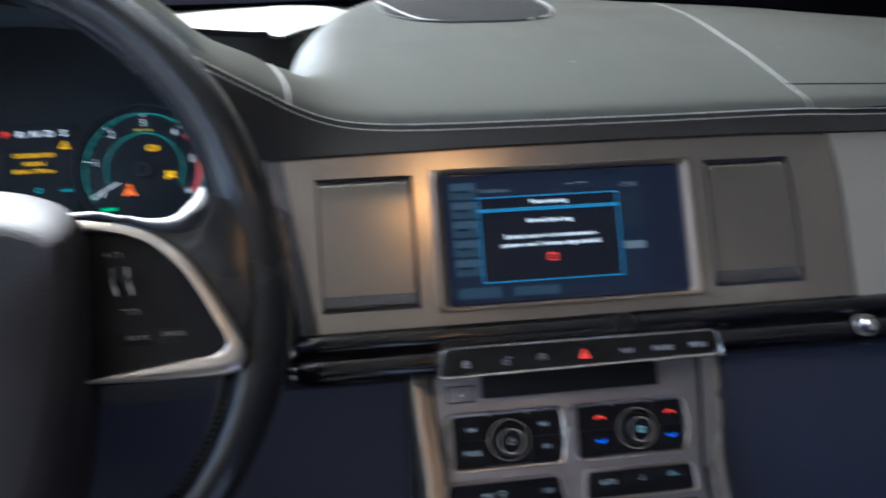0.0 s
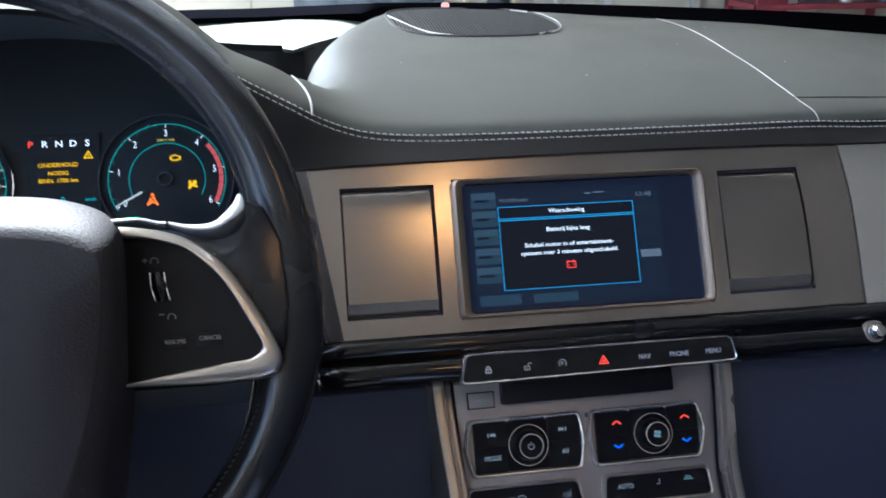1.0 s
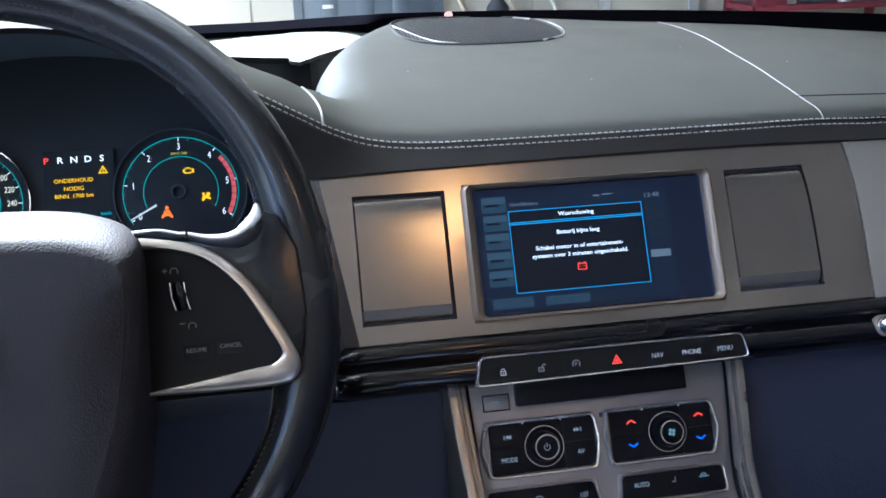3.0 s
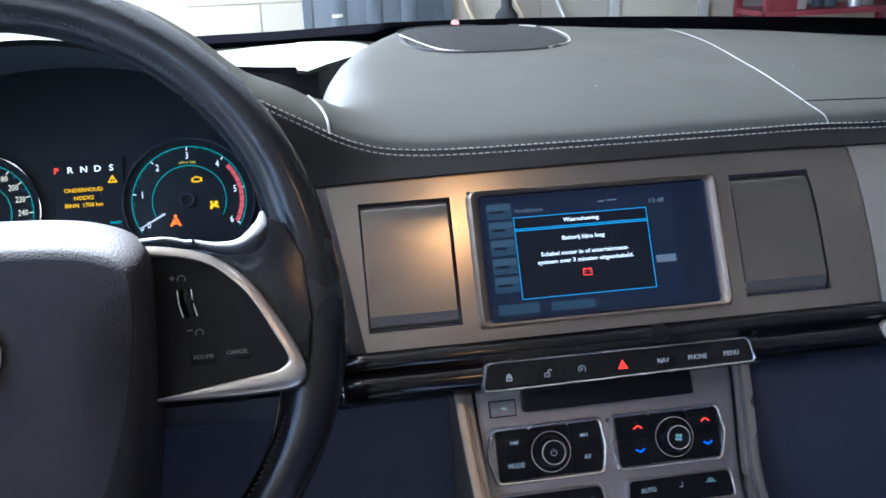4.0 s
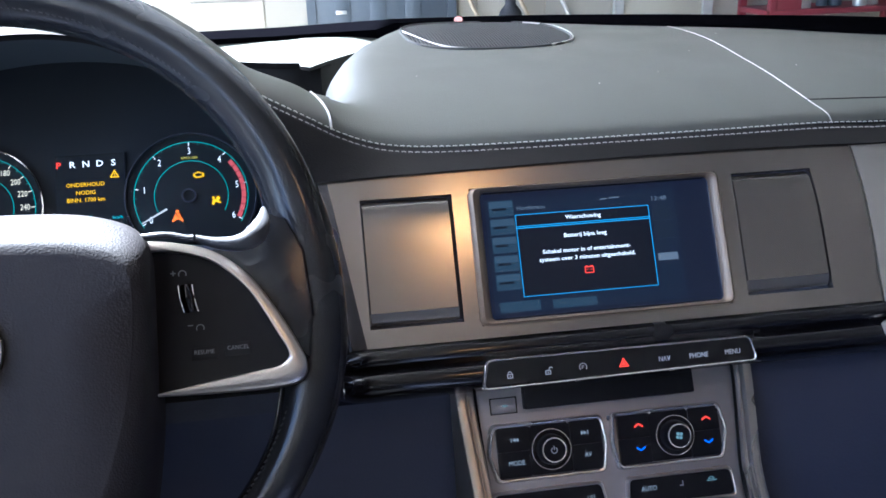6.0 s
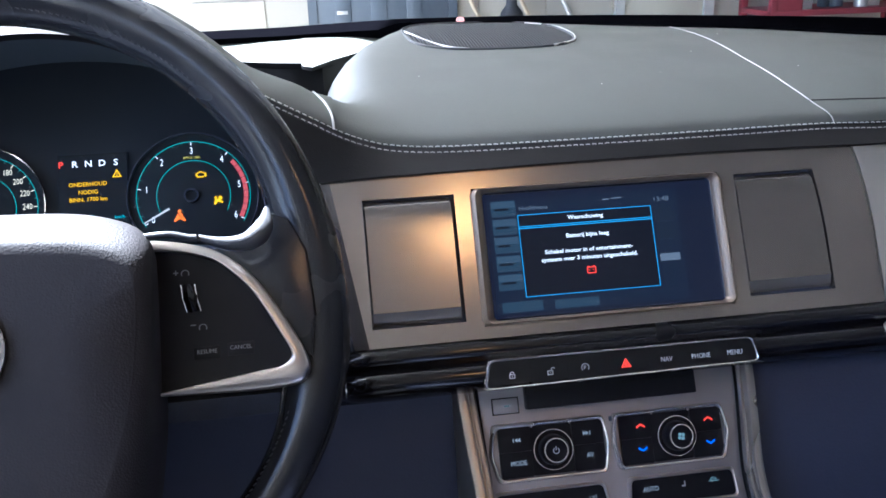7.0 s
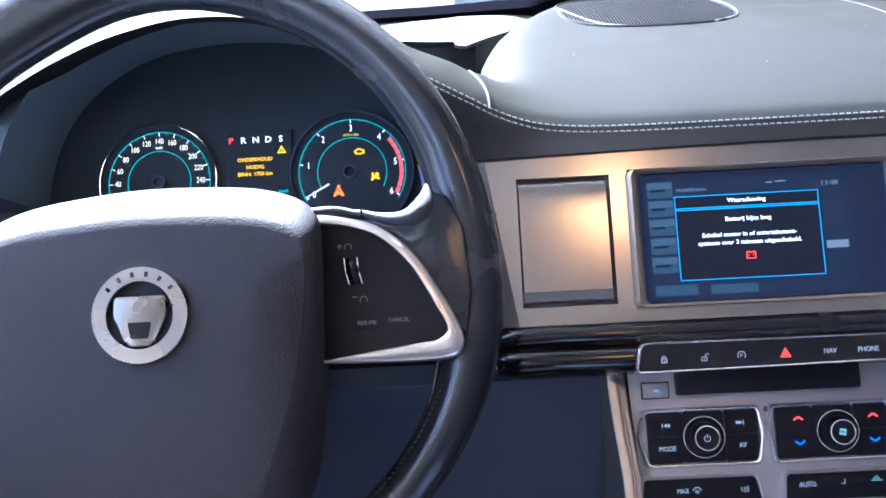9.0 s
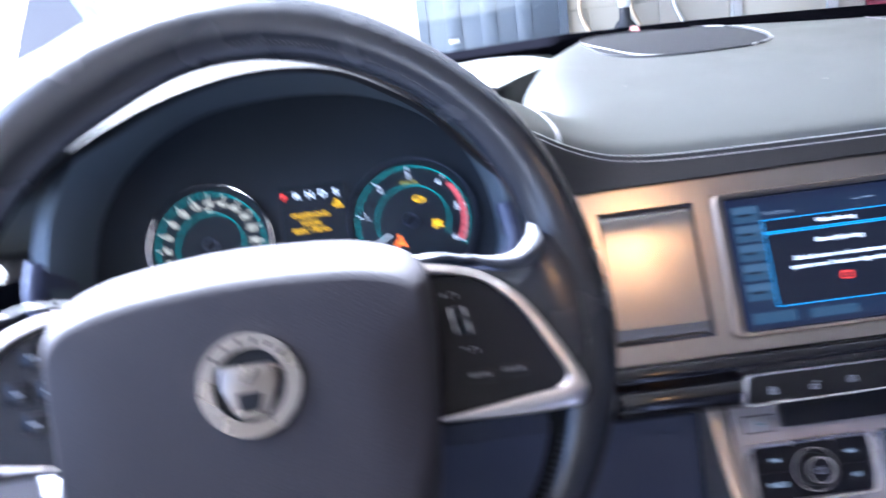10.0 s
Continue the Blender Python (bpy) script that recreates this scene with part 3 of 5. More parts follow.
def brow_at(x, y0):
    """The brow's skin, y0 behind the seam."""
    dz = table([(0, 0), (0.005, 0.0050), (0.012, 0.0095), (0.022, 0.0135), (0.034, 0.0165), (0.044, 0.0175), (0.054, 0.014), (0.062, 0.004), (0.068, -0.02), (0.075, -0.10)], y0)
    s = seam_at(x)
    a = seam_at(x + 0.004) - seam_at(x - 0.004)
    n = Vector((-a.z, 0, a.x)).normalized()
    low, end = step(-0.31, -0.2, x), step(-0.235, -0.2, x)
    k = table([(-0.36, 0.8), (-0.31, 0.6), (-0.273, 0.35), (-0.25, 0.6), (-0.23, 0.85), (-0.21, 0.98), (-0.196, 1.0)], x)
    y1 = y0 * lerp(1.25, 0.95, low) + 0.035 * step(0.052, 0.068, y0) * (1 - low)
    up = lerp(n.z * dz * k, (table(RISE, y1) if y0 <= 0.044 else dz + 0.0015) * lerp(0.72, 1.0, step(-0.215, -0.197, x)), end)
    return Vector((s.x + n.x * dz * 0.4 * (1 - end), s.y + y1, s.z + up))


def dashboard():
    d = thing("dashboard", (0, 0.2, 0.0), "black leather dashboard with pale stitching and alloy trim", "dashboard", m=CAR)
    # middle pad, up to the passenger's side
    rows = []
    for v in [0, 0.005, 0.01, 0.017, 0.025, 0.035, 0.045, 0.06, 0.09, 0.13, 0.18, 0.24, 0.31, 0.39, 0.47, 0.56, 0.66, 0.76, 0.86, 0.94, 1.0]:
        row = []
        for u in [0, 0.004, 0.009, 0.016, 0.025, 0.037, 0.052, 0.07, 0.09, 0.12, 0.16, 0.2, 0.25, 0.31, 0.37, 0.43, 0.5, 0.58, 0.66, 0.75, 0.84, 0.92, 1.0]:
            y = lerp(0.058, 0.555, v)
            x0 = pad_left(y)
            x = lerp(x0, 0.84, u)
            s, yf = seam_at(x), far_edge(x)[0]
            y = lerp(s.y, yf, v)
            x0 = pad_left(y)
            x = lerp(x0, 0.84, u)
            z = top_height(x, y)
            near = min(1, (x - x0) / 0.055)
            drop = (1 - math.sqrt(max(0, 1 - (1 - near) ** 2))) * 0.055 * step(0.038, 0.10, y - s.y)
            row.append((x, y, z - drop))
        rows.append(row)
    part("top_pad", loft(rows), LEATHER, d, "black leather pad on top of the dashboard", CAR, 80)
    # flank of the pad, down into the hollow beside it, shaded by colour
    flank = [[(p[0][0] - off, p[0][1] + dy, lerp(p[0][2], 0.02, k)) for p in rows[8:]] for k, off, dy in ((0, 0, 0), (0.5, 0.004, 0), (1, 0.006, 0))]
    part("pad_flank", loft(flank), LEATHER_SHADED, d, m=CAR, smooth=80)
    # band below the seam, all along, in the shaded leather colour
    xs = list(np.linspace(-0.72, -0.14, 59)) + list(np.linspace(-0.12, 0.84, 40))
    band = []
    for n, (dy, dz) in enumerate(((0.0, 0.0), (-0.0035, -0.0008), (-0.0065, -0.0018), (-0.0105, -0.0016), (-0.0135, -0.0030), (-0.017, -0.0065), (-0.025, -0.0115), (-0.030, -0.0145), (-0.024, -0.019), (0.03, -0.022))):
        row = []
        for x in xs:
            s = seam_at(x)
            a = seam_at(x + 0.004) - seam_at(x - 0.004)
            out = Vector((a.z, 0, -a.x)).normalized() * -dz * (1 if a.x > 0 else -1)
            side = Vector((out.x, 0, out.z))
            p = Vector((s.x + side.x, s.y + dy, s.z + side.z))
            # beside the screen it hangs down to the top of the alloy trim
            edge = ROOT @ Vector((x, -0.0042, table(TRIM_TOP, x) + 0.0008))
            roll = (s + Vector((0, -0.0135, -0.003)))
            goal = {5: roll.lerp(edge, 0.33), 6: roll.lerp(edge, 0.7), 7: edge, 8: edge + Vector((0, 0.003, -0.0022)), 9: edge + Vector((0, 0.03, -0.002))}.get(n, p)
            row.append(tuple(p.lerp(goal, step(-0.285, -0.205, x))))
        band.append(row)
    part("lip_band", loft(band), LEATHER_SHADED, d, "black leather band with double stitching", CAR, 80)
    # brow over the instruments
    brow = [[tuple(brow_at(x, y0)) for x in np.linspace(-0.70, -0.1965, 60)] for y0 in (0, 0.003, 0.006, 0.010, 0.016, 0.022, 0.029, 0.036, 0.044, 0.049, 0.054, 0.058, 0.062, 0.068, 0.075)]
    part("brow", loft(brow), LEATHER, d, "black leather brow over the instruments", CAR, 70)
    # hollow and shelf behind the brow; the hollow's shade is in its colour
    sx = [-0.85, -0.75, -0.65, -0.58, -0.52, -0.47, -0.42, -0.38, -0.35, -0.32, -0.30, -0.285, -0.268, -0.25, -0.235, -0.2225, -0.2205, -0.2105, -0.199, -0.187, -0.175, -0.163, -0.151, -0.14, -0.125, -0.11, -0.095, -0.085]
    front = [(-0.85, 0.30), (-0.6, 0.36), (-0.42, 0.43), (-0.32, 0.447), (-0.285, 0.437), (-0.25, 0.418), (-0.2225, 0.407), (-0.2205, 0.380), (-0.2105, 0.367), (-0.187, 0.419), (-0.163, 0.462), (-0.14, 0.497), (-0.085, 0.54)]
    shelf = []
    for n in range(9):
        row = []
        for x in sx:
            yf, y1 = far_edge(x)[0] - 0.006, float(np.interp(x, *zip(*front)))
            y2 = max(y1, 0.412 - 0.25 * abs(x + 0.215))
            back, low = 0.1158 + 0.03 * max(0, -0.25 - x), 0.098 + 0.06 * max(0, -0.28 - x)
            y, z = ((yf, back), (lerp(y1, yf, 0.7), lerp(low, back, 0.68)), (lerp(y1, yf, 0.35), lerp(low, back, 0.32)), (lerp(y1, yf, 0.08), low + 0.0008), (y1, low), (y1 + 0.001, low - 0.004), (y2 + 0.003, low - 0.007), (y2 - 0.015, 0.03), (0.13, 0.02))[n]
            row.append((x, y, z))
        shelf.append(row)
    part("shelf", loft(shelf[:5]), LEATHER, d, "black leather shelf behind the instruments", CAR, 40)
    part("hollow", loft(shelf[4:]), LEATHER_SHADED, d, "hollow between brow and shelf, shade put into its colour", CAR, 40)
    # seams across the pad
    line = smooth_path([(0.2149, 0.0565, 0), (0.2112, 0.067, 0), (0.2072, 0.083, 0), (0.2052, 0.1225, 0), (0.2062, 0.195, 0), (0.2105, 0.25, 0), (0.217, 0.317, 0), (0.2195, 0.37, 0), (0.2175, 0.42, 0)], 8)
    pts = [(p.x, p.y, top_height(p.x, p.y) + 0.0001) for p in line]
    part("seam_piping", tube(pts, 0.0006, 6), THREAD_DIM, d, "pale piped seam", CAR)
    pts = [brow_at(-0.1972 - 0.0148 * t * t, 0.046 * t) + Vector((0, -0.0004, 0.0005)) for t in np.linspace(0, 1, 16)]
    part("seam_piping", tube(pts, 0.0010, 6), PIPING_SHINE, d, "pale piped seam", CAR)
    pts = [(x, 0.0848 - 0.06 * (x - 0.2), top_height(x, 0.0848 - 0.06 * (x - 0.2)) + 0.0001) for x in np.linspace(0.206, 0.5, 30)]
    part("panel_gap", tube(pts, 0.0006, 6), HOLE, d, "thin gap round the airbag cover", CAR)
    # two rows of stitches
    random.seed(2)
    for dy, dz, mat in ((-0.0008, 0.0006, THREAD), (-0.0112, -0.0016, THREAD_DIM)):
        curve, dist = [seam_at(x) for x in np.linspace(-0.70, 0.80, 2600)], 0.0
        bm, last, on = [], curve[0], []
        for p in curve:
            dist += (p - last).length
            last = p
            a = seam_at(p.x + 0.004) - seam_at(p.x - 0.004)
            n = Vector((-a.z, 0, a.x)).normalized()
            q = p + Vector((n.x * dz, dy, n.z * dz + 0.0006))
            if dist % 0.0051 < 0.0040:
                on.append(q)
            elif len(on) > 2:
                bm.append(tube([on[0], (on[0] + on[-1]) / 2 + Vector((0, 0, random.uniform(0.0001, 0.0004))), on[-1] + Vector((0, 0, random.uniform(-0.0003, 0.0001)))], 0.00041, 5))
                on = []
            else:
                on = []
        part("stitching", join(*bm), mat, d, "row of pale thread stitches", CAR, kind="stuff")
    return d, rows


windscreen()
DASH, PAD_ROWS = dashboard()


def speaker():
    """The oval speaker cover at the foot of the windscreen."""
    g = part("speaker_cover", speaker_mesh(), MESH_GREY, DASH, "dark grey perforated speaker cover", CAR, 60)
    g.data.materials.append(SHROUD)
    pts = []
    for k in range(72):
        a = 2 * math.pi * k / 72
        c, s = math.cos(a), math.sin(a)
        x, y = -0.0120 + 0.0925 * math.copysign(abs(c) ** (2 / 3), c), 0.40 + 0.108 * math.copysign(abs(s) ** (2 / 3), s)
        pts.append((x, y, top_height(x, y) + 0.0006))
    part("cover_edge", tube(pts, 0.0016, 6, True), MESH_GREY, g, "grey edge of the cover", CAR)
    # Two pale tubes stand in for highlights along the cover's rim.
    rim = smooth_path([(-0.1025, 0.43, 0), (-0.0865, 0.352, 0), (-0.069, 0.31, 0), (-0.048, 0.295, 0)], 6)
    part("cover_highlight", tube([(p.x, p.y, top_height(p.x, p.y) + 0.0008) for p in rim], 0.0013, 8), PIPING_SHINE, g, "pale stripe painted as the highlight on the cover's rim", CAR)
    rim = smooth_path([(0.041, 0.298, 0), (0.0685, 0.321, 0), (0.0805, 0.36, 0), (0.0835, 0.40, 0), (0.0820, 0.44, 0), (0.072, 0.4675, 0), (0.055, 0.485, 0)], 6)
    part("cover_highlight", tube([(p.x, p.y, top_height(p.x, p.y) + 0.0008) for p in rim], 0.0013, 8), PIPING_SHINE, g, "pale stripe painted as the highlight on the cover's rim", CAR)
    part("alarm_light", loft([[(-0.021 + r * math.cos(a), 0.515 + r * math.sin(a), z) for a in (2 * math.pi * k / 14 for k in range(14))] for r, z in ((0.0052, 0.118), (0.0052, 0.1275), (0.0045, 0.1305), (0.0004, 0.1318))], True), glowing("alarm_red", (1.0, 0.45, 0.4), 1.0), DASH, "small red alarm light", CAR)


def speaker_mesh():
    bm = bmesh.new()
    cx, cy, rx, ry = -0.012, 0.40, 0.092, 0.107
    n = 56
    verts = {}
    for i in range(n + 1):
        for j in range(n + 1):
            x, y = cx + rx * (2 * i / n - 1), cy + ry * (2 * j / n - 1)
            q = (abs(2 * i / n - 1)) ** 3 + (abs(2 * j / n - 1)) ** 3
            if q < 1.0:
                verts[i, j] = bm.verts.new((x, y, top_height(x, y) + 0.0004 + 0.0035 * (1 - q)))
    for i in range(n):
        for j in range(n):
            k = [(i, j), (i + 1, j), (i + 1, j + 1), (i, j + 1)]
            if all(a in verts for a in k):
                bm.faces.new([verts[a] for a in k])
    bmesh.ops.recalc_face_normals(bm, faces=bm.faces)
    inner = bm.faces[:]
    bmesh.ops.inset_individual(bm, faces=inner, thickness=0.00075, depth=0)
    bmesh.ops.inset_individual(bm, faces=inner, thickness=0.00012, depth=0)
    for f in inner:
        f.material_index = 1
        for v in f.verts:
            v.co.z -= 0.0022
    return bm


speaker()


def dust():
    """A few pale specks lying on the leather."""
    random.seed(21)
    bits = []
    for _ in range(12):
        x, y = random.uniform(-0.13, 0.34), random.uniform(0.10, 0.40)
        if abs(x + 0.012) < 0.10 and y > 0.28:
            continue
        r, z = random.uniform(0.0003, 0.0006), top_height(x, y)
        bits.append(box(x - r, x + r, y - r * 1.4, y + r * 1.4, z, z + 0.0004))
    part("dust_specks", join(*bits), THREAD_DIM, DASH, "pale dust specks on the leather", CAR, 0, kind="stuff")


dust()


def bow(w):
    """How far the passenger-side edges of the trim bend inwards towards the top."""
    return 0.001 - 0.0062 * max(0.0, w / 0.062) ** 2


def fascia():
    f = thing("fascia_panel", (0, 0, -0.06), "warm grey alloy trim panel with a fine woven pattern", "trim panel")
    # cells of the plate, leaving the openings for the vents and the screen
    us = [-0.1955, -0.1815, -0.1118, -0.0985, 0.0985, 0.1118, 0.1815, 0.2213]
    ws = [-0.0605, -0.0515, -0.0468, 0.0, 0.02, 0.035, 0.0500, 0.0530, 0.0685]
    bm = bmesh.new()
    v = {(i, j): bm.verts.new((-0.1941 - 0.155 * w if i == 0 else u + (bow(w) if i > 5 else 0), 0, w)) for i, u in enumerate(us) for j, w in enumerate(ws)}
    for i in range(7):
        for j in range(8):
            vent, scr = i in (1, 5) and 2 <= j <= 5, i == 3 and 1 <= j <= 6
            if not (vent or scr):
                bm.faces.new((v[i, j], v[i + 1, j], v[i + 1, j + 1], v[i, j + 1]))
    got = bmesh.ops.extrude_face_region(bm, geom=bm.faces[:])
    for e in got["geom"]:
        if isinstance(e, bmesh.types.BMVert):
            e.co.y += 0.008
    part("plate", bm, ALLOY, f, smooth=30)
    part("return_edge", loft([[(-0.2052 - 0.155 * w, 0.0024, w), (-0.2060 - 0.155 * w, 0.0050, w), (-0.2070 - 0.155 * w, 0.03, w), (-0.24, 0.07, w)] for w in (-0.0605, 0.0, 0.066)]), DARK, f, smooth=30)
    part("chamfer", loft([[(-0.1942 - 0.155 * w, 0.0001, w), (-0.1948 - 0.155 * w, 0.0002, w), (-0.2046 - 0.155 * w, 0.0016, w), (-0.2052 - 0.155 * w, 0.0024, w)] for w in (-0.0605, 0.0, 0.066)]), ALLOY, f, smooth=20)
    s = thing("side_trim", (0.5, 0.02, -0.06), "alloy trim in front of the passenger seat, light put into its colour", "trim panel")
    part("plate", thicken(loft([[(u, 0.10 * (u - 0.217) ** 2, w) for u in np.linspace(0.2229 + bow(w), 0.9, 20)] for w in (-0.0615, 0.0, 0.02, 0.035, 0.05, 0.0685)]), 0.006), SIDE_TRIM_LIT, s, smooth=40)
    part("gap", loft([[(0.2205 + bow(w), 0.004, w), (0.2240 + bow(w), 0.004, w)] for w in (-0.06, 0.0, 0.02, 0.035, 0.05, 0.067)]), HOLE, f)
    tagged(part("fascia_back", box(-0.21, 0.21, 0.024, 0.034, -0.09, 0.06), HOLE), "black carrier behind the trim", "carrier", kind="structure")


fascia()


def air_vent(cx):
    a = thing("air_vent", (cx, 0, -0.045), "closed grey metal air vent flap", "air vent", "vents beside the screen")
    x0, x1 = cx - 0.0338, cx + (0.0336 if cx > 0 else 0.0325)
    prof = [(0.0060, 0.0491), (0.0048, 0.0486), (0.0034, 0.0474), (0.0022, 0.0455), (0.0013, 0.0430), (0.0008, 0.0400), (0.0004, 0.0350), (0.0003, 0.02), (0.0002, 0.0), (0.0001, -0.02), (0.0, -0.0352)]

    def right(w):
        return x1 + (bow(w) if cx > 0 else 0)

    def corner(w):
        e = min(abs(w - 0.0495), abs(w + 0.0455), 0.002)
        return 0.002 - math.sqrt(max(0, 0.002 ** 2 - (0.002 - e) ** 2))
    part("flap", loft([[(x0 + corner(w), d + 0.002, w), (x0 + corner(w) + 0.0006, d, w), (right(w) - corner(w) - 0.0006, d, w), (right(w) - corner(w), d + 0.002, w)] for d, w in prof]), FLAP, a, smooth=25)
    low = [(0.0, -0.0353), (0.0003, -0.0362), (0.0012, -0.0385), (0.0026, -0.0418), (0.0046, -0.0438), (0.009, -0.0445)]
    part("finger_lip", loft([[(x0 + corner(w), d + 0.002, w), (x0 + corner(w) + 0.0006, d, w), (right(w) - corner(w) - 0.0006, d, w), (right(w) - corner(w), d + 0.002, w)] for d, w in low]), FLAP_EDGE, a, "darker folded lower lip")
    rim = [[(x0 - 0.0011 + e, d, w) for e, d in ((-0.0003, 0.0004), (0.0, -0.0002), (0.0004, -0.0001), (0.0007, 0.0006), (0.0008, 0.004))] for w in (-0.0466, 0.0, 0.0498)]
    part("opening_edge", loft(rim), ALLOY, a, smooth=60)
    part("well", box(cx - 0.0352, cx + 0.0352, 0.0062, 0.02, -0.047, 0.0505), DARK, a)


air_vent(-0.1466)
air_vent(0.1466)


def screen():
    s = thing("infotainment_screen", (0, 0, -0.05), "lit display with a battery warning in a grey bezel", "screen")
    outer, inner = rounded(-0.0997, 0.0999, -0.0516, 0.0528, 0.006), rounded(-0.0908, 0.0922, -0.0482, 0.0492, 0.004)
    rows = []
    for o, i in zip(outer, inner):
        o, i = Vector((o[0], 0, o[1])), Vector((i[0], 0, i[1]))
        y = Vector((0, 1, 0))
        side = step(0.0895, 0.0925, abs(o.x))      # the two sides are round bars, the top and foot lie flush
        rows.append([o + y * 0.006, o - y * (0.0004 + 0.0010 * side), o.lerp(i, 0.12) - y * (0.0006 + 0.0030 * side), o.lerp(i, 0.35) - y * (0.0006 + 0.0044 * side), o.lerp(i, 0.62) - y * (0.0004 + 0.0036 * side), i - y * 0.0006 * side, i + y * 0.0045])
    bm = loft([list(r) for r in zip(*rows)], True)
    part("bezel", bm, BEZEL, s, "satin grey rounded bezel", smooth=50)
    part("glass", prism(rounded(-0.0915, 0.0930, -0.0488, 0.0498, 0.004), 0.0030, 0.006), GLASS_DARK, s, "dark glossy display glass", smooth=0)
    y = 0.0026
    lip = [[Vector((p[0] * k, d, 0.0005 + (p[1] - 0.0005) * k)) for p in inner] for k, d in ((1.0, 0.0012), (0.996, 0.0009), (0.990, 0.0022), (0.990, 0.0029))]
    part("glass_rim", loft(lip, True), CHROME, s, "thin polished edge of the glass", smooth=60)
    part("picture", box(-0.0898, 0.0912, y, y + 0.0004, -0.0472, 0.0480), SCREEN_BACK, s, smooth=0)
    part("menu_page", box(-0.0868, 0.0640, y - 0.0002, y - 0.0001, -0.0440, 0.0435), MENU_PAGE, s, smooth=0)
    y = 0.0022
    for w in (0.0362, 0.0222, 0.0082, -0.0060, -0.0202):
        b = part("menu_button", prism(rounded(-0.0842, -0.0650, w - 0.0061, w + 0.0061, 0.001, 2), y, y + 0.0003), MENU_BLUE, s, "dimmed blue menu button", smooth=0)
        part("button_shine", box(-0.0836, -0.0656, y - 0.0003, y - 0.0001, w + 0.0008, w + 0.0056), MENU_SHINE, b, smooth=0)
        part("button_text", box(-0.0815, -0.0725 + 0.06 * abs(w - 0.0082), y - 0.0006, y - 0.0004, w - 0.0014, w + 0.0002), DIALOG_BACK, b, "dim unreadable word", smooth=0)
    part("menu_button", box(-0.0832, -0.052, y, y + 0.0003, -0.0430, -0.0352), MENU_BLUE, s, "dimmed blue menu button", smooth=0)
    part("menu_button", box(-0.0425, -0.008, y, y + 0.0003, -0.0430, -0.0362), MENU_BLUE, s, "dimmed blue menu button", smooth=0)
    part("menu_button", box(0.0445, 0.0605, y, y + 0.0003, -0.0135, -0.0078), MENU_GREY, s, "dimmed grey menu button", smooth=0)
    for w in (0.0225, 0.0085):
        part("menu_button", box(0.0445, 0.0600, y, y + 0.0003, w - 0.005, w + 0.005), glowing("menu_dark", (0.05, 0.09, 0.17), 0.12), s, "dimmed menu button", smooth=0)
    part("lettering", words("Hoofdmenu", -0.0625, y, 0.0355, 0.0032, "LEFT"), MENU_GREY, s, "dim heading", smooth=0)
    part("lettering", words("13:48", 0.0440, y, 0.0352, 0.0036, "LEFT", 1.15), MENU_GREY, s, "dim clock digits", smooth=0)
    part("icon", bars((0.004, 0.009, 0.0375, 0.0385), (0.011, 0.019, 0.038, 0.039), y0=y, y1=y + 0.0003), MENU_GREY, s, smooth=0)
    y = 0.0018
    part("dialog", box(-0.0642, 0.0412, y, y + 0.0003, -0.0322, 0.0302), DIALOG_BACK, s, "dark message box", smooth=0)
    y = 0.0013
    t = 0.0005
    a, b, c, d = -0.0645, 0.0415, -0.0325, 0.0305
    part("dialog_frame", bars((a, b, d - t, d), (a, b, c, c + t), (a, a + t, c + t, d - t), (b - t, b, c + t, d - t), (a + t, b - t, 0.0196, 0.0203), (a + t, b - t, 0.0210, 0.0216), y0=y, y1=y + 0.0003), BLUE_LINE, s, "thin blue frame", smooth=0)
    for text, w, size, wide in (("Waarschuwing", 0.0258, 0.0030, 1.08), ("Batterij bijna leeg", 0.0118, 0.0031, 1.08), ("Schakel motor in of entertainment-", 0.0003, 0.0031, 1.08), ("systeem over 3 minuten uitgeschakeld.", -0.0057, 0.0031, 1.08)):
        part("lettering", words(text, -0.0115, y, w, size, "CENTER", wide, bold=0.00004), WHITE_GLOW, s, "white message text", smooth=0)
    part("battery_sign", bars((-0.0150, -0.0080, -0.0140, -0.0134), (-0.0150, -0.0080, -0.0184, -0.0178), (-0.0150, -0.0144, -0.0178, -0.0140), (-0.0086, -0.0080, -0.0178, -0.0140), (-0.0143, -0.0128, -0.0134, -0.0127), (-0.0102, -0.0087, -0.0134, -0.0127), (-0.0138, -0.0126, -0.0160, -0.0155), (-0.0106, -0.0094, -0.0160, -0.0155), y0=y, y1=y + 0.0003), RED_GLOW, s, "small red battery sign", smooth=0)


screen()


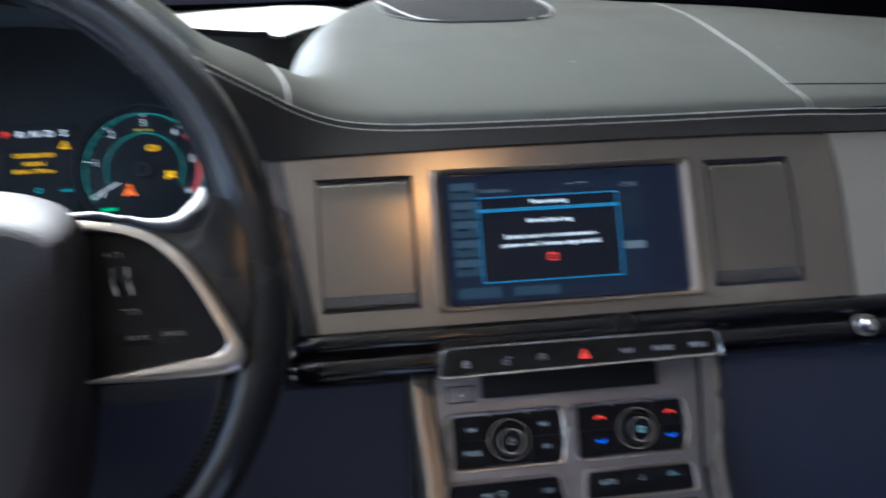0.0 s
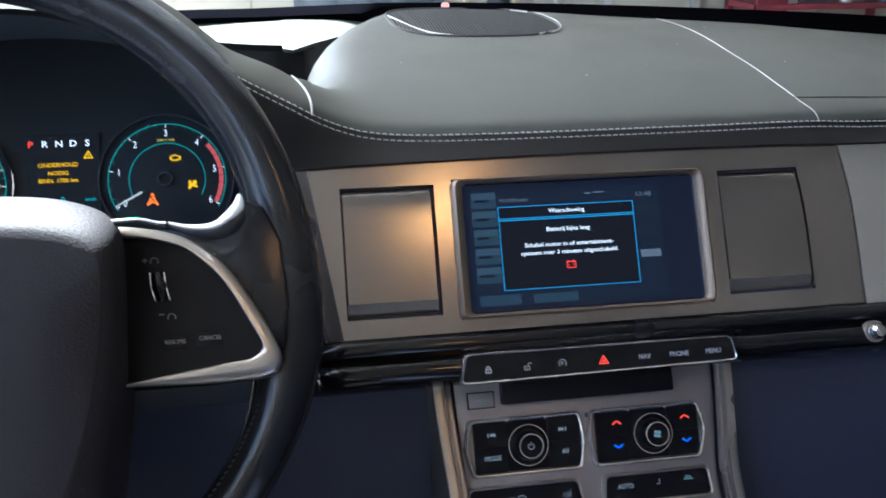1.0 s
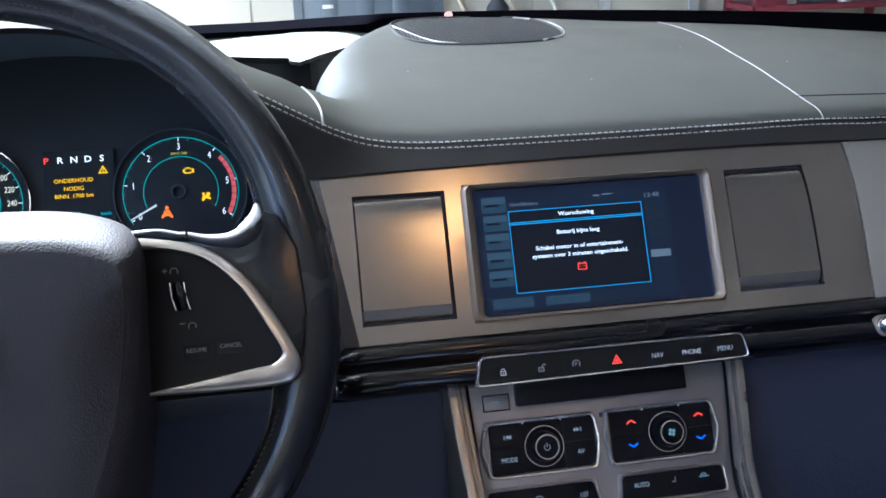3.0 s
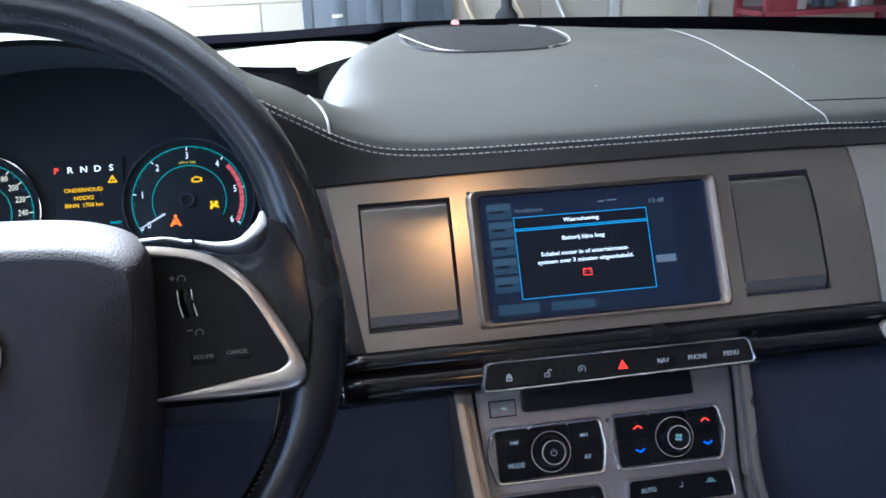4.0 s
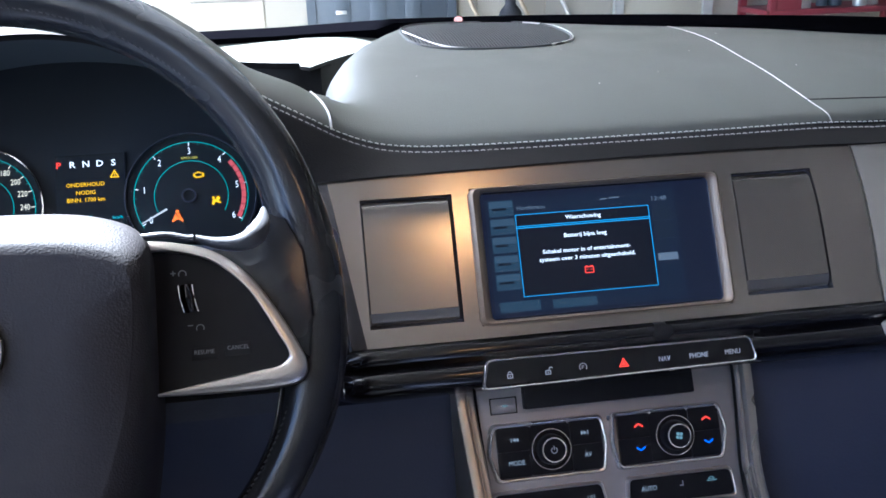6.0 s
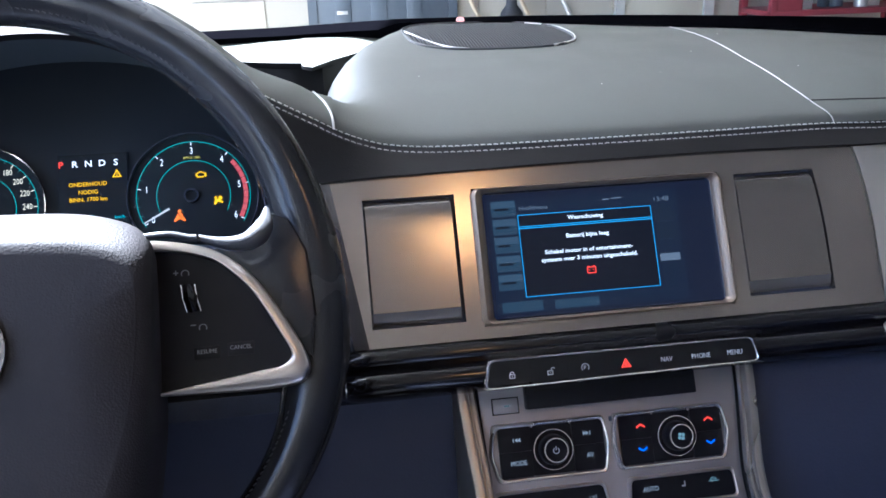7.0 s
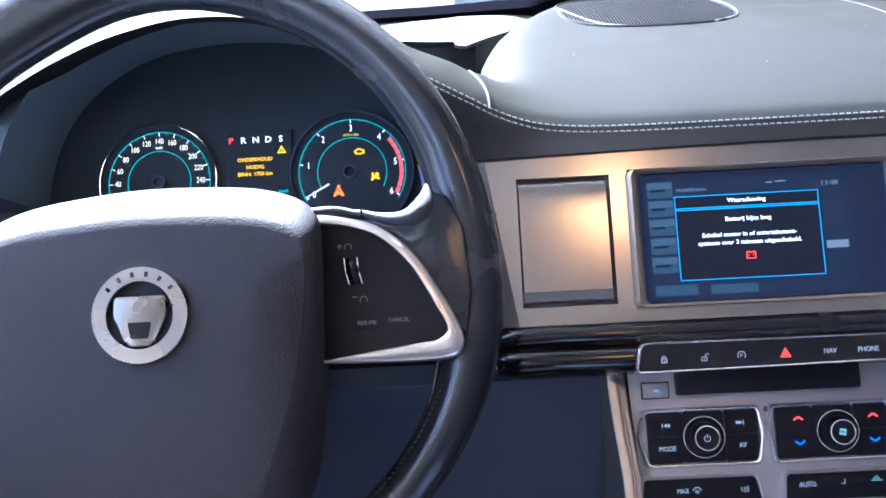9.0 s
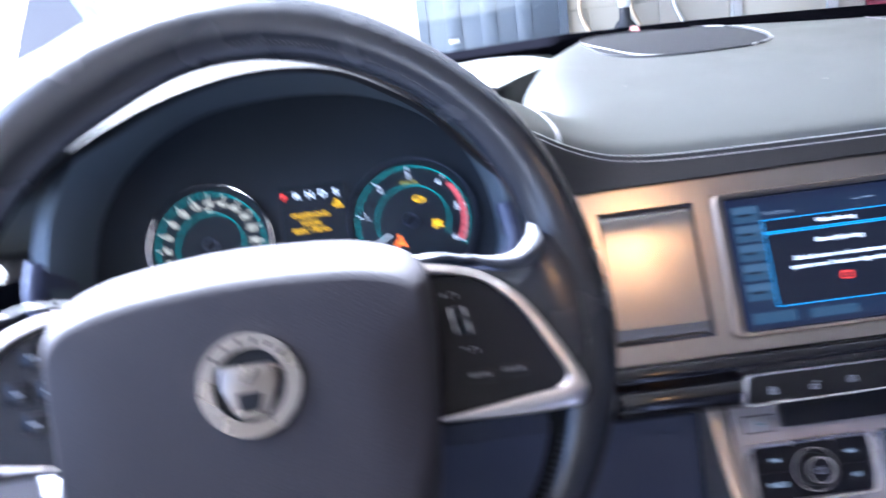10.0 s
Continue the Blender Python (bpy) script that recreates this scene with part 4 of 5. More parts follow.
def gloss_strip():
    g = thing("gloss_strip", (0.2, 0, -0.1), "glossy black strip below the alloy trim", "trim strip")
    prof = [(0.010, -0.0600), (0.001, -0.0606), (-0.0030, -0.0628), (-0.0055, -0.0660), (-0.0060, -0.0695), (-0.0045, -0.0730), (-0.0015, -0.0752), (-0.0008, -0.0762), (-0.0030, -0.0775), (-0.0068, -0.0798), (-0.0092, -0.0830), (-0.0098, -0.0870), (-0.0084, -0.0915), (-0.0045, -0.0950), (0.003, -0.0975), (0.014, -0.099), (0.034, -0.0995)]
    ends = [(-0.232, 0.04, 0.55), (-0.216, 0.022, 0.72), (-0.203, 0.008, 0.9), (-0.195, 0.002, 0.97), (-0.185, 0.0, 1.0)] + [(u, 0.10 * max(0, u - 0.217) ** 2, 1.0) for u in np.linspace(-0.16, 0.9, 24)]
    part("moulding", loft([[(u, lerp(0.02, d, k) + dd, lerp(-0.08, w, k)) for d, w in prof] for u, dd, k in ends]), STRIP, g, smooth=60)
    part("end_ring", tube([(-0.204, 0.004 + 0.012 * math.cos(a), -0.081 + 0.013 * math.sin(a)) for a in np.linspace(0, 2 * math.pi, 20)[:-1]], 0.0007, 6, True), CHROME, g, "thin bright ring")
    k = thing("glovebox_button", (0.2205, -0.016, -0.084), "small polished round glovebox button", "button")
    part("stem", loft([[(0.2205 + r * math.cos(a), d, -0.0835 + r * math.sin(a)) for a in (2 * math.pi * n / 24 for n in range(24))] for r, d in ((0.0070, -0.006), (0.0070, -0.010), (0.0062, -0.0125), (0.0060, -0.0155), (0.0042, -0.0178), (0.0004, -0.0182))], True), CHROME, k)
    part("collar", ring(0.2205, -0.0835, 0.0071, 0.0082, -0.0110, -0.005), SATIN, k)


gloss_strip()


def chevron(cx, cz, w, h, up, y, t=0.00075):
    s = 1 if up else -1
    pts = [(cx - w, cz - s * h), (cx, cz + s * h), (cx + w, cz - s * h), (cx + w, cz - s * (h - 2 * t)), (cx, cz + s * (h + 1.6 * t)), (cx - w, cz - s * (h - 2 * t))]
    bm = bmesh.new()
    v = [bm.verts.new((px, y, pz)) for px, pz in pts]
    bm.faces.new((v[0], v[1], v[4], v[5]))
    bm.faces.new((v[1], v[2], v[3], v[4]))
    return bm


def triangle_sign(cx, cz, r, y, thick=0.32):
    bm = bmesh.new()
    o = [bm.verts.new((cx + r * math.sin(a), y, cz + r * math.cos(a))) for a in (0, 2 * math.pi / 3, 4 * math.pi / 3)]
    i = [bm.verts.new((cx + r * (1 - thick) * math.sin(a), y, cz + r * (1 - thick) * math.cos(a))) for a in (0, 2 * math.pi / 3, 4 * math.pi / 3)]
    for k in range(3):
        bm.faces.new((o[k], o[(k + 1) % 3], i[(k + 1) % 3], i[k]))
    return bm


def switch_bar():
    s = thing("switch_bar", (0, -0.01, -0.098), "glossy black switch bar with a chrome edge", "switch panel")
    out = soft_outline([(-0.1005, -0.0765), (0.1025, -0.0772), (0.1062, -0.0965), (-0.1052, -0.0985)], 0.005)
    inn = soft_outline([(-0.0990, -0.0780), (0.1011, -0.0786), (0.1044, -0.0952), (-0.1034, -0.0970)], 0.004)
    rows = [[Vector((o[0], 0.004, o[1])), Vector((o[0], -0.011, o[1])), Vector((o[0], -0.0125, o[1])).lerp(Vector((i[0], -0.0125, i[1])), 0.5), Vector((i[0], -0.0118, i[1]))] for o, i in zip(out, inn)]
    part("chrome_edge", loft([list(r) for r in zip(*rows)], True), POD_EDGE, s, "thin chrome edge", smooth=40)
    y0 = -0.0112
    cuts = [-0.0985, -0.070, -0.0425, -0.0145, 0.018, 0.047, 0.0735, 0.1005]
    for n, (a, b) in enumerate(zip(cuts, cuts[1:])):
        lo_a, lo_b = (-0.1028 if n == 0 else a), (0.1038 if n == 6 else b)
        part("button", prism([(a + 0.00004, -0.0782), (b - 0.00004, -0.0788), (lo_b - 0.00004, -0.0950), (lo_a + 0.00004, -0.0966)], y0, 0.002), GLOSS, s, smooth=30)
    y = y0 - 0.0003
    for x, up in ((-0.0841, 0.0), (-0.0557, 0.0014)):
        body = join(ring_rect(x - 0.0021, x + 0.0021, -0.0914, -0.0881, 0.0006, y, y + 0.0002), ring(x + up * 1.6, -0.0879 + up * 0.3, 0.0010, 0.0016, y, y + 0.0002, 0 if not up else 20, 180 if not up else 200, steps=14), bars((x - 0.0003, x + 0.0003, -0.0903, -0.0893), y0=y, y1=y + 0.0002))
        part("lock_sign", body, PRINT if not up else PRINT_DIM, s, "printed padlock sign", smooth=0)
    part("parking_sign", join(ring(-0.0292, -0.0884, 0.0024, 0.0030, y, y + 0.0002, -40, 220, 26), bars((-0.0303, -0.0297, -0.0896, -0.0872), (-0.0297, -0.0285, -0.0877, -0.0872), (-0.0297, -0.0285, -0.0887, -0.0882), y0=y, y1=y + 0.0002)), PRINT_DIM, s, "printed round sign", smooth=0)
    part("hazard_sign", join(triangle_sign(0.0018, -0.0890, 0.0046, y, 0.36), triangle_sign(0.0018, -0.0890, 0.0018, y, 0.9)), RED_GLOW, s, "red warning triangle", smooth=0)
    for text, x in (("NAV", 0.0333), ("PHONE", 0.0602), ("MENU", 0.0869)):
        part("lettering", words(text, x, y, -0.0884 if text != "MENU" else -0.0882, 0.0036, "CENTER", 0.86), PRINT, s, "pale printed word", smooth=0)


switch_bar()


# ---- the middle stack ----
def pod_outline(cx, sgn, top, bottom, w=0.0400, tip=0.0045, grow=0.0):
    mid = (top + bottom) / 2
    left, right = (tip, 0.0025) if sgn < 0 else (0.0025, tip)
    g = grow
    wl, wr = (w + 0.0025, w) if sgn < 0 else (w + 0.003, w)
    return soft_outline([(cx - wl - g, top + g), (cx + wr + g, top + g), (cx + wr + right + g, mid), (cx + wr - 0.001 + g, bottom - g), (cx - wl + 0.001 - g, bottom - g), (cx - wl - left - g, mid)], 0.004)


def control_pod(cx, sgn, signs):
    p = thing("control_pod", (cx, 0.03, -0.168), signs[0], "control panel", "control pods of the stack")
    top, bottom = -0.1290, -0.1672
    o, i = pod_outline(cx, sgn, top, bottom, grow=0.0030), pod_outline(cx, sgn, top, bottom)
    part("chrome_edge", loft([list(r) for r in zip(*[[Vector((a[0], 0.036, a[1])), Vector((a[0], 0.0312, a[1])), Vector((lerp(a[0], b[0], 0.2), 0.0290, lerp(a[1], b[1], 0.2))), Vector((lerp(a[0], b[0], 0.5), 0.0280, lerp(a[1], b[1], 0.5))), Vector((lerp(a[0], b[0], 0.85), 0.0284, lerp(a[1], b[1], 0.85))), Vector((b[0], 0.0300, b[1]))] for a, b in zip(o, i)])], True), POD_EDGE, p, "thin bright edge", smooth=40)
    for side in (-1, 1):
        for hi in (0, 1):
            x0, x1 = (cx - 0.0412, cx - 0.0165) if side < 0 else (cx + 0.0165, cx + 0.0412)
            z0, z1 = (-0.14735, top - 0.0003) if hi else (bottom + 0.0003, -0.14745)
            part("button", prism(soft_outline([(x0, z0), (x1, z0), (x1, z1), (x0, z1)], 0.0006, 2), 0.0300, 0.036, 0.00015, 1), BUTTON, p, smooth=30)
    part("well", prism(soft_outline([(cx - 0.0164, bottom + 0.0004), (cx + 0.0164, bottom + 0.0004), (cx + 0.0164, top - 0.0004), (cx - 0.0164, top - 0.0004)], 0.002, 2), 0.0312, 0.036), BUTTON, p, smooth=30)
    kx, kz = (cx + 0.0005 if sgn < 0 else cx + 0.0040), -0.1484
    part("dial_ring", ring(kx, kz, 0.0149, 0.0156, 0.0294, 0.034, steps=48), POD_EDGE, p, "thin bright ring")
    k = part("knob", loft([[(kx + r * math.cos(a), d, kz + r * math.sin(a)) for a in (2 * math.pi * n / 40 for n in range(40))] for r, d in ((0.0118, 0.034), (0.0114, 0.0255), (0.0104, 0.0218), (0.0090, 0.0207), (0.0086, 0.0212), (0.0004, 0.0215))], True), BUTTON, p, "glossy black turning knob")
    part("knob_ring", ring(kx, kz, 0.0084, 0.0094, 0.0201, 0.022, steps=44), POD_EDGE, k, "thin bright ring")
    y = 0.0208
    if sgn < 0:
        part("power_sign", join(ring(kx, kz - 0.0003, 0.0019, 0.0025, y, y + 0.0002, 125, 415, 22), bars((kx - 0.0003, kx + 0.0003, kz, kz + 0.0030), y0=y, y1=y + 0.0002)), PRINT, k, smooth=0)
    else:
        part("fan_sign", join(*[disc(kx + 0.0019 * math.cos(a), kz + 0.0019 * math.sin(a), 0.0013, y, y + 0.0002, steps=10) for a in (0.6, 2.17, 3.74, 5.31)]), CYAN_PRINT, k, smooth=0)
    for s in (-1, 1):
        part("notch", prism([(cx + s * 0.0150 - 0.0028, top + 0.0022), (cx + s * 0.0150 + 0.0028, top + 0.0022), (cx + s * 0.0150, top - 0.0016)], 0.0287, 0.031), CHROME, p, "small bright notch")
    y = 0.0296
    if sgn < 0:
        def skip(x, s):
            b = bmesh.new()
            for k in (0, 1):
                v = [b.verts.new(q) for q in ((x + s * 0.0022 * k - s * 0.001, y, -0.1388), (x + s * 0.0022 * k + s * 0.0012, y, -0.1371), (x + s * 0.0022 * k + s * 0.0012, y, -0.1405))]
                b.faces.new(v)
            return join(b, bars((x - s * 0.0021 - 0.0003, x - s * 0.0021 + 0.0003, -0.1405, -0.1371), y0=y, y1=y + 0.0001))
        part("skip_sign", skip(-0.0785, 1), ICON_GLOW, p, smooth=0)
        part("skip_sign", skip(-0.0222, -1), ICON_GLOW, p, smooth=0)
        part("lettering", words("MODE", -0.0780, y, -0.1562, 0.0036, "CENTER", 0.86), ICON_GLOW, p, "pale backlit word", smooth=0)
        part("lettering", words("AV", -0.0216, y, -0.1556, 0.0036, "CENTER", 0.86), ICON_GLOW, p, "pale backlit word", smooth=0)
    else:
        for x in (0.0208, 0.0762):
            part("warmer_arrow", chevron(x, -0.1386, 0.0035, 0.0012, True, y), RED_GLOW, p, "red up arrow", smooth=0)
            part("cooler_arrow", chevron(x, -0.1552, 0.0035, 0.0012, False, y), BLUE_GLOW, p, "blue down arrow", smooth=0)


def lower_pod(cx, sgn):
    p = thing("lower_control_pod", (cx, 0.03, -0.2), "low black climate button row with a bright edge", "control panel", "lower button rows of the stack")
    top, bottom = -0.1785, -0.1975
    flat = [(cx - 0.0405, top), (cx + 0.0405, top), (cx + 0.0425, bottom), (cx - 0.0425, bottom)] if sgn > 0 else [(cx - 0.0440, top), (cx + 0.0385, top), (cx + 0.0425, bottom), (cx - 0.0460, bottom)]
    o = soft_outline([(x + (0.0022 if x > cx else -0.0022), z + (0.0022 if z > -0.19 else -0.0022)) for x, z in flat], 0.004)
    i = soft_outline(flat, 0.0035)
    part("chrome_edge", loft([list(r) for r in zip(*[[Vector((a[0], 0.036, a[1])), Vector((a[0], 0.0312, a[1])), Vector((lerp(a[0], b[0], 0.2), 0.0290, lerp(a[1], b[1], 0.2))), Vector((lerp(a[0], b[0], 0.5), 0.0280, lerp(a[1], b[1], 0.5))), Vector((lerp(a[0], b[0], 0.85), 0.0284, lerp(a[1], b[1], 0.85))), Vector((b[0], 0.0300, b[1]))] for a, b in zip(o, i)])], True), SATIN, p, "thin bright edge", smooth=40)
    part("button_face", prism(i, 0.0300, 0.036), BUTTON, p, smooth=30)
    y = 0.0296
    if sgn < 0:
        part("lettering", words("MAX", -0.0690, y, -0.1875, 0.0034, "CENTER", 0.86), ICON_GLOW, p, "pale backlit word", smooth=0)
        part("screen_sign", join(ring(-0.0585, -0.1885, 0.0032, 0.0037, y, y + 0.0002, 20, 160, 14), bars((-0.0598, -0.0594, -0.1895, -0.1870), (-0.0587, -0.0583, -0.1895, -0.1870), (-0.0576, -0.0572, -0.1895, -0.1870), y0=y, y1=y + 0.0002)), ICON_GLOW, p, smooth=0)
        part("screen_sign", bars((-0.0260, -0.0256, -0.1890, -0.1860), (-0.0210, -0.0206, -0.1895, -0.1855), (-0.0246, -0.0216, -0.1895, -0.1891), (-0.0240, -0.0220, -0.1880, -0.1876), (-0.0240, -0.0220, -0.1868, -0.1864), y0=y, y1=y + 0.0002), ICON_GLOW, p, smooth=0)
    else:
        part("lettering", words("AUTO", 0.0232, y, -0.1865, 0.0036, "CENTER", 0.86), ICON_GLOW, p, "pale backlit word", smooth=0)
        part("seat_sign", bars((0.0480, 0.0510, -0.1872, -0.1862), (0.0502, 0.0510, -0.1862, -0.1832), y0=y, y1=y + 0.0002), PRINT, p, smooth=0)
        part("air_sign", join(ring(0.0740, -0.1852, 0.0022, 0.0026, y, y + 0.0002, 10, 170, 14), bars((0.0700, 0.0785, -0.1858, -0.1853), (0.0718, 0.0765, -0.1845, -0.1841), y0=y, y1=y + 0.0002)), CYAN_PRINT, p, smooth=0)


RAIL = material("rail_metal", (0.42, 0.395, 0.365), 0.32, 0.8, grain=0.05, mottle=0.06)


def stack():
    s = thing("centre_stack", (0, 0.06, -0.3), "grey metal centre stack with silver side rails", "centre stack")
    part("plate", box(-0.1035, 0.1045, 0.034, 0.05, -0.34, -0.098, 0.001), STACK, s)
    for sgn in (-1, 1):
        rows = []
        for w in np.linspace(-0.098, -0.36, 44):
            t = (-0.098 - w) / 0.26
            flare = 0.08 * max(0, t - 0.28) ** 1.6
            b = (0.1194 if sgn > 0 else 0.1212) - 0.007 * step(0.0, 0.14, -0.098 - w) ** 0.8 + flare * 1.2
            a, c = b - 0.0096 + flare * 0.1, b - (0.0132 if sgn > 0 else 0.0150)
            out = (0.19 * (-0.098 - w) + 0.5 * (-0.098 - w) ** 2) * (1.0 if sgn < 0 else 0.2)      # the rails sweep out towards the console
            rows.append([(sgn * c, 0.036, w), (sgn * c, 0.0318 - out, w), (sgn * lerp(c, a, 0.25), 0.0302 - out, w), (sgn * lerp(c, a, 0.65), 0.0300 - out, w), (sgn * lerp(c, a, 0.92), 0.0312 - out, w), (sgn * a, 0.0312 - out, w), (sgn * lerp(a, b, 0.06), 0.0285 - out, w), (sgn * lerp(a, b, 0.2), 0.0268 - out, w), (sgn * lerp(a, b, 0.5), 0.0262 - out, w), (sgn * lerp(a, b, 0.88), 0.0272 - out, w), (sgn * lerp(a, b, 0.97), 0.0290 - out, w), (sgn * b, 0.033 - out, w), (sgn * (b + 0.004), 0.09, w)])
        part("side_rail", loft(rows), RAIL, s, "satin silver side rail", smooth=35)
        part("rail_gap", loft([[(r[0][0] - sgn * 0.0026, 0.0326, r[0][2]), (r[0][0] + sgn * 0.0006, 0.0328, r[0][2])] for r in rows]), HOLE, s)
    slot = part("disc_slot", box(-0.0680, 0.0680, 0.0240, 0.036, -0.1165, -0.090, 0.0012), BUTTON, s, "black disc slot")
    part("slot_mouth", box(-0.062, 0.062, 0.0236, 0.0245, -0.1035, -0.1020), HOLE, slot)
    b = part("eject_button", box(-0.0930, -0.0735, 0.0318, 0.036, -0.1180, -0.1068, 0.0008), STACK, s, "small grey button in a dark gap")
    part("button_gap", ring_rect(-0.0938, -0.0727, -0.1188, -0.1060, 0.0009, 0.0330, 0.0345), HOLE, b)
    part("eject_sign", bars((-0.0845, -0.0805, -0.1130, -0.1120), y0=0.0312, y1=0.0316), CYAN_PRINT, b, smooth=0)
    part("sensor", box(-0.0026, 0.0026, 0.0325, 0.036, -0.1320, -0.1282, 0.0004), DARK, s, "tiny dark sensor window")
    part("tray", box(-0.095, 0.095, 0.030, 0.04, -0.26, -0.2045, 0.003), GLOSS, s, "dark glossy cover below the buttons")
    control_pod(-0.0505, -1, ("black audio control pod with a round knob",))
    control_pod(0.0455, 1, ("black climate control pod with red and blue arrows",))
    lower_pod(-0.0535, -1)
    lower_pod(0.0490, 1)


stack()


def lower_dash():
    l = thing("lower_dashboard", (0, 0.1, -0.4), "dark plastic lower dashboard and glovebox", "dashboard")
    rows = [[(u, d + 0.10 * max(0, u - 0.217) ** 2, w) for u in np.linspace(0.111, 0.92, 14)] for d, w in ((0.05, -0.0985), (0.038, -0.100), (0.0365, -0.112), (0.047, -0.20), (0.075, -0.30), (0.16, -0.42), (0.3, -0.5))]
    part("glovebox", loft(rows), SHROUD, l, "dark grained glovebox lid", smooth=50)
    rows = [[(u, d, w) for u in np.linspace(-0.92, -0.121, 14)] for d, w in ((0.06, -0.085), (0.045, -0.10), (0.06, -0.14), (0.10, -0.24), (0.17, -0.38), (0.3, -0.5))]
    part("knee_panel", loft(rows), SHROUD, l, "dark grained knee panel", smooth=50)
    c = thing("centre_console", (0, -0.1, -0.45), "dark centre console between the seats", "console", m=PAN)
    part("body", box(-0.125, 0.125, -0.75, 0.25, -0.62, -0.345, 0.02), SHROUD, c)


lower_dash()


# ---- instruments ----
CY = 0.085           # depth of the dial faces


def opening(grow=0.0, lift=0.0):
    """The rounded outline of the instrument opening, from the lower right corner round to the lower left one."""
    half = [(-0.412, 0.2005), (-0.35, 0.194), (-0.305, 0.175), (-0.272, 0.146), (-0.252, 0.110), (-0.2445, 0.075), (-0.2455, 0.046), (-0.256, 0.031), (-0.278, 0.027), (-0.315, 0.030), (-0.36, 0.031)]
    pts = half + [(2 * CU - x, z) for x, z in reversed(half)][:-1]
    return [(CU + (x - CU) * (1 + grow), 0.10 + (z - 0.10) * (1 + grow) + lift) for x, z in pts]


def cluster():
    c = thing("instrument_cluster", (CU, CY, 0.03), "lit instrument cluster with two round dials", "instrument cluster")
    flange = smooth_path([(x, 0.012, z) for x, z in opening(0.09, 0.006)], 4, True)
    a = smooth_path([(x, 0.004, z) for x, z in opening()], 4, True)
    b = smooth_path([(x, CY + 0.002, z) for x, z in opening(-0.02, 0.004)], 4, True)
    part("hood_lining", loft([flange, a, [p.lerp(q, 0.5) for p, q in zip(a, b)], b], True), HOOD, c, "matt lining of the hood, lens haze put into its colour", smooth=60)
    part("face", prism([(p.x, p.z) for p in b], CY, CY + 0.006), CLUSTER_FACE, c, "black face plate", smooth=0)
    # lower lip of the hood
    half = [(-0.2475, 0.062), (-0.2440, 0.040), (-0.2475, 0.0265), (-0.2580, 0.0180), (-0.2720, 0.0150), (-0.2900, 0.0160), (-0.3120, 0.0180), (-0.36, 0.020), (CU, 0.020)]
    low = smooth_path([(x, -0.020, z) for x, z in half] + [(2 * CU - x, -0.020, z) for x, z in reversed(half[:-1])], 5)
    part("lower_lip", tube(low, 0.0062, 12), SHROUD, c, "rounded dark lower lip")
    part("shroud_top", loft([[(p.x, y, p.z - 0.003) for p in low] for y in (-0.021, 0.01, 0.05)]), DARK, c, smooth=60)
    for cx, nm in ((-0.4805, "speedometer"), (-0.3146, "rev_counter")):
        dial(c, cx, 0.0812, nm)
    middle_display(c)


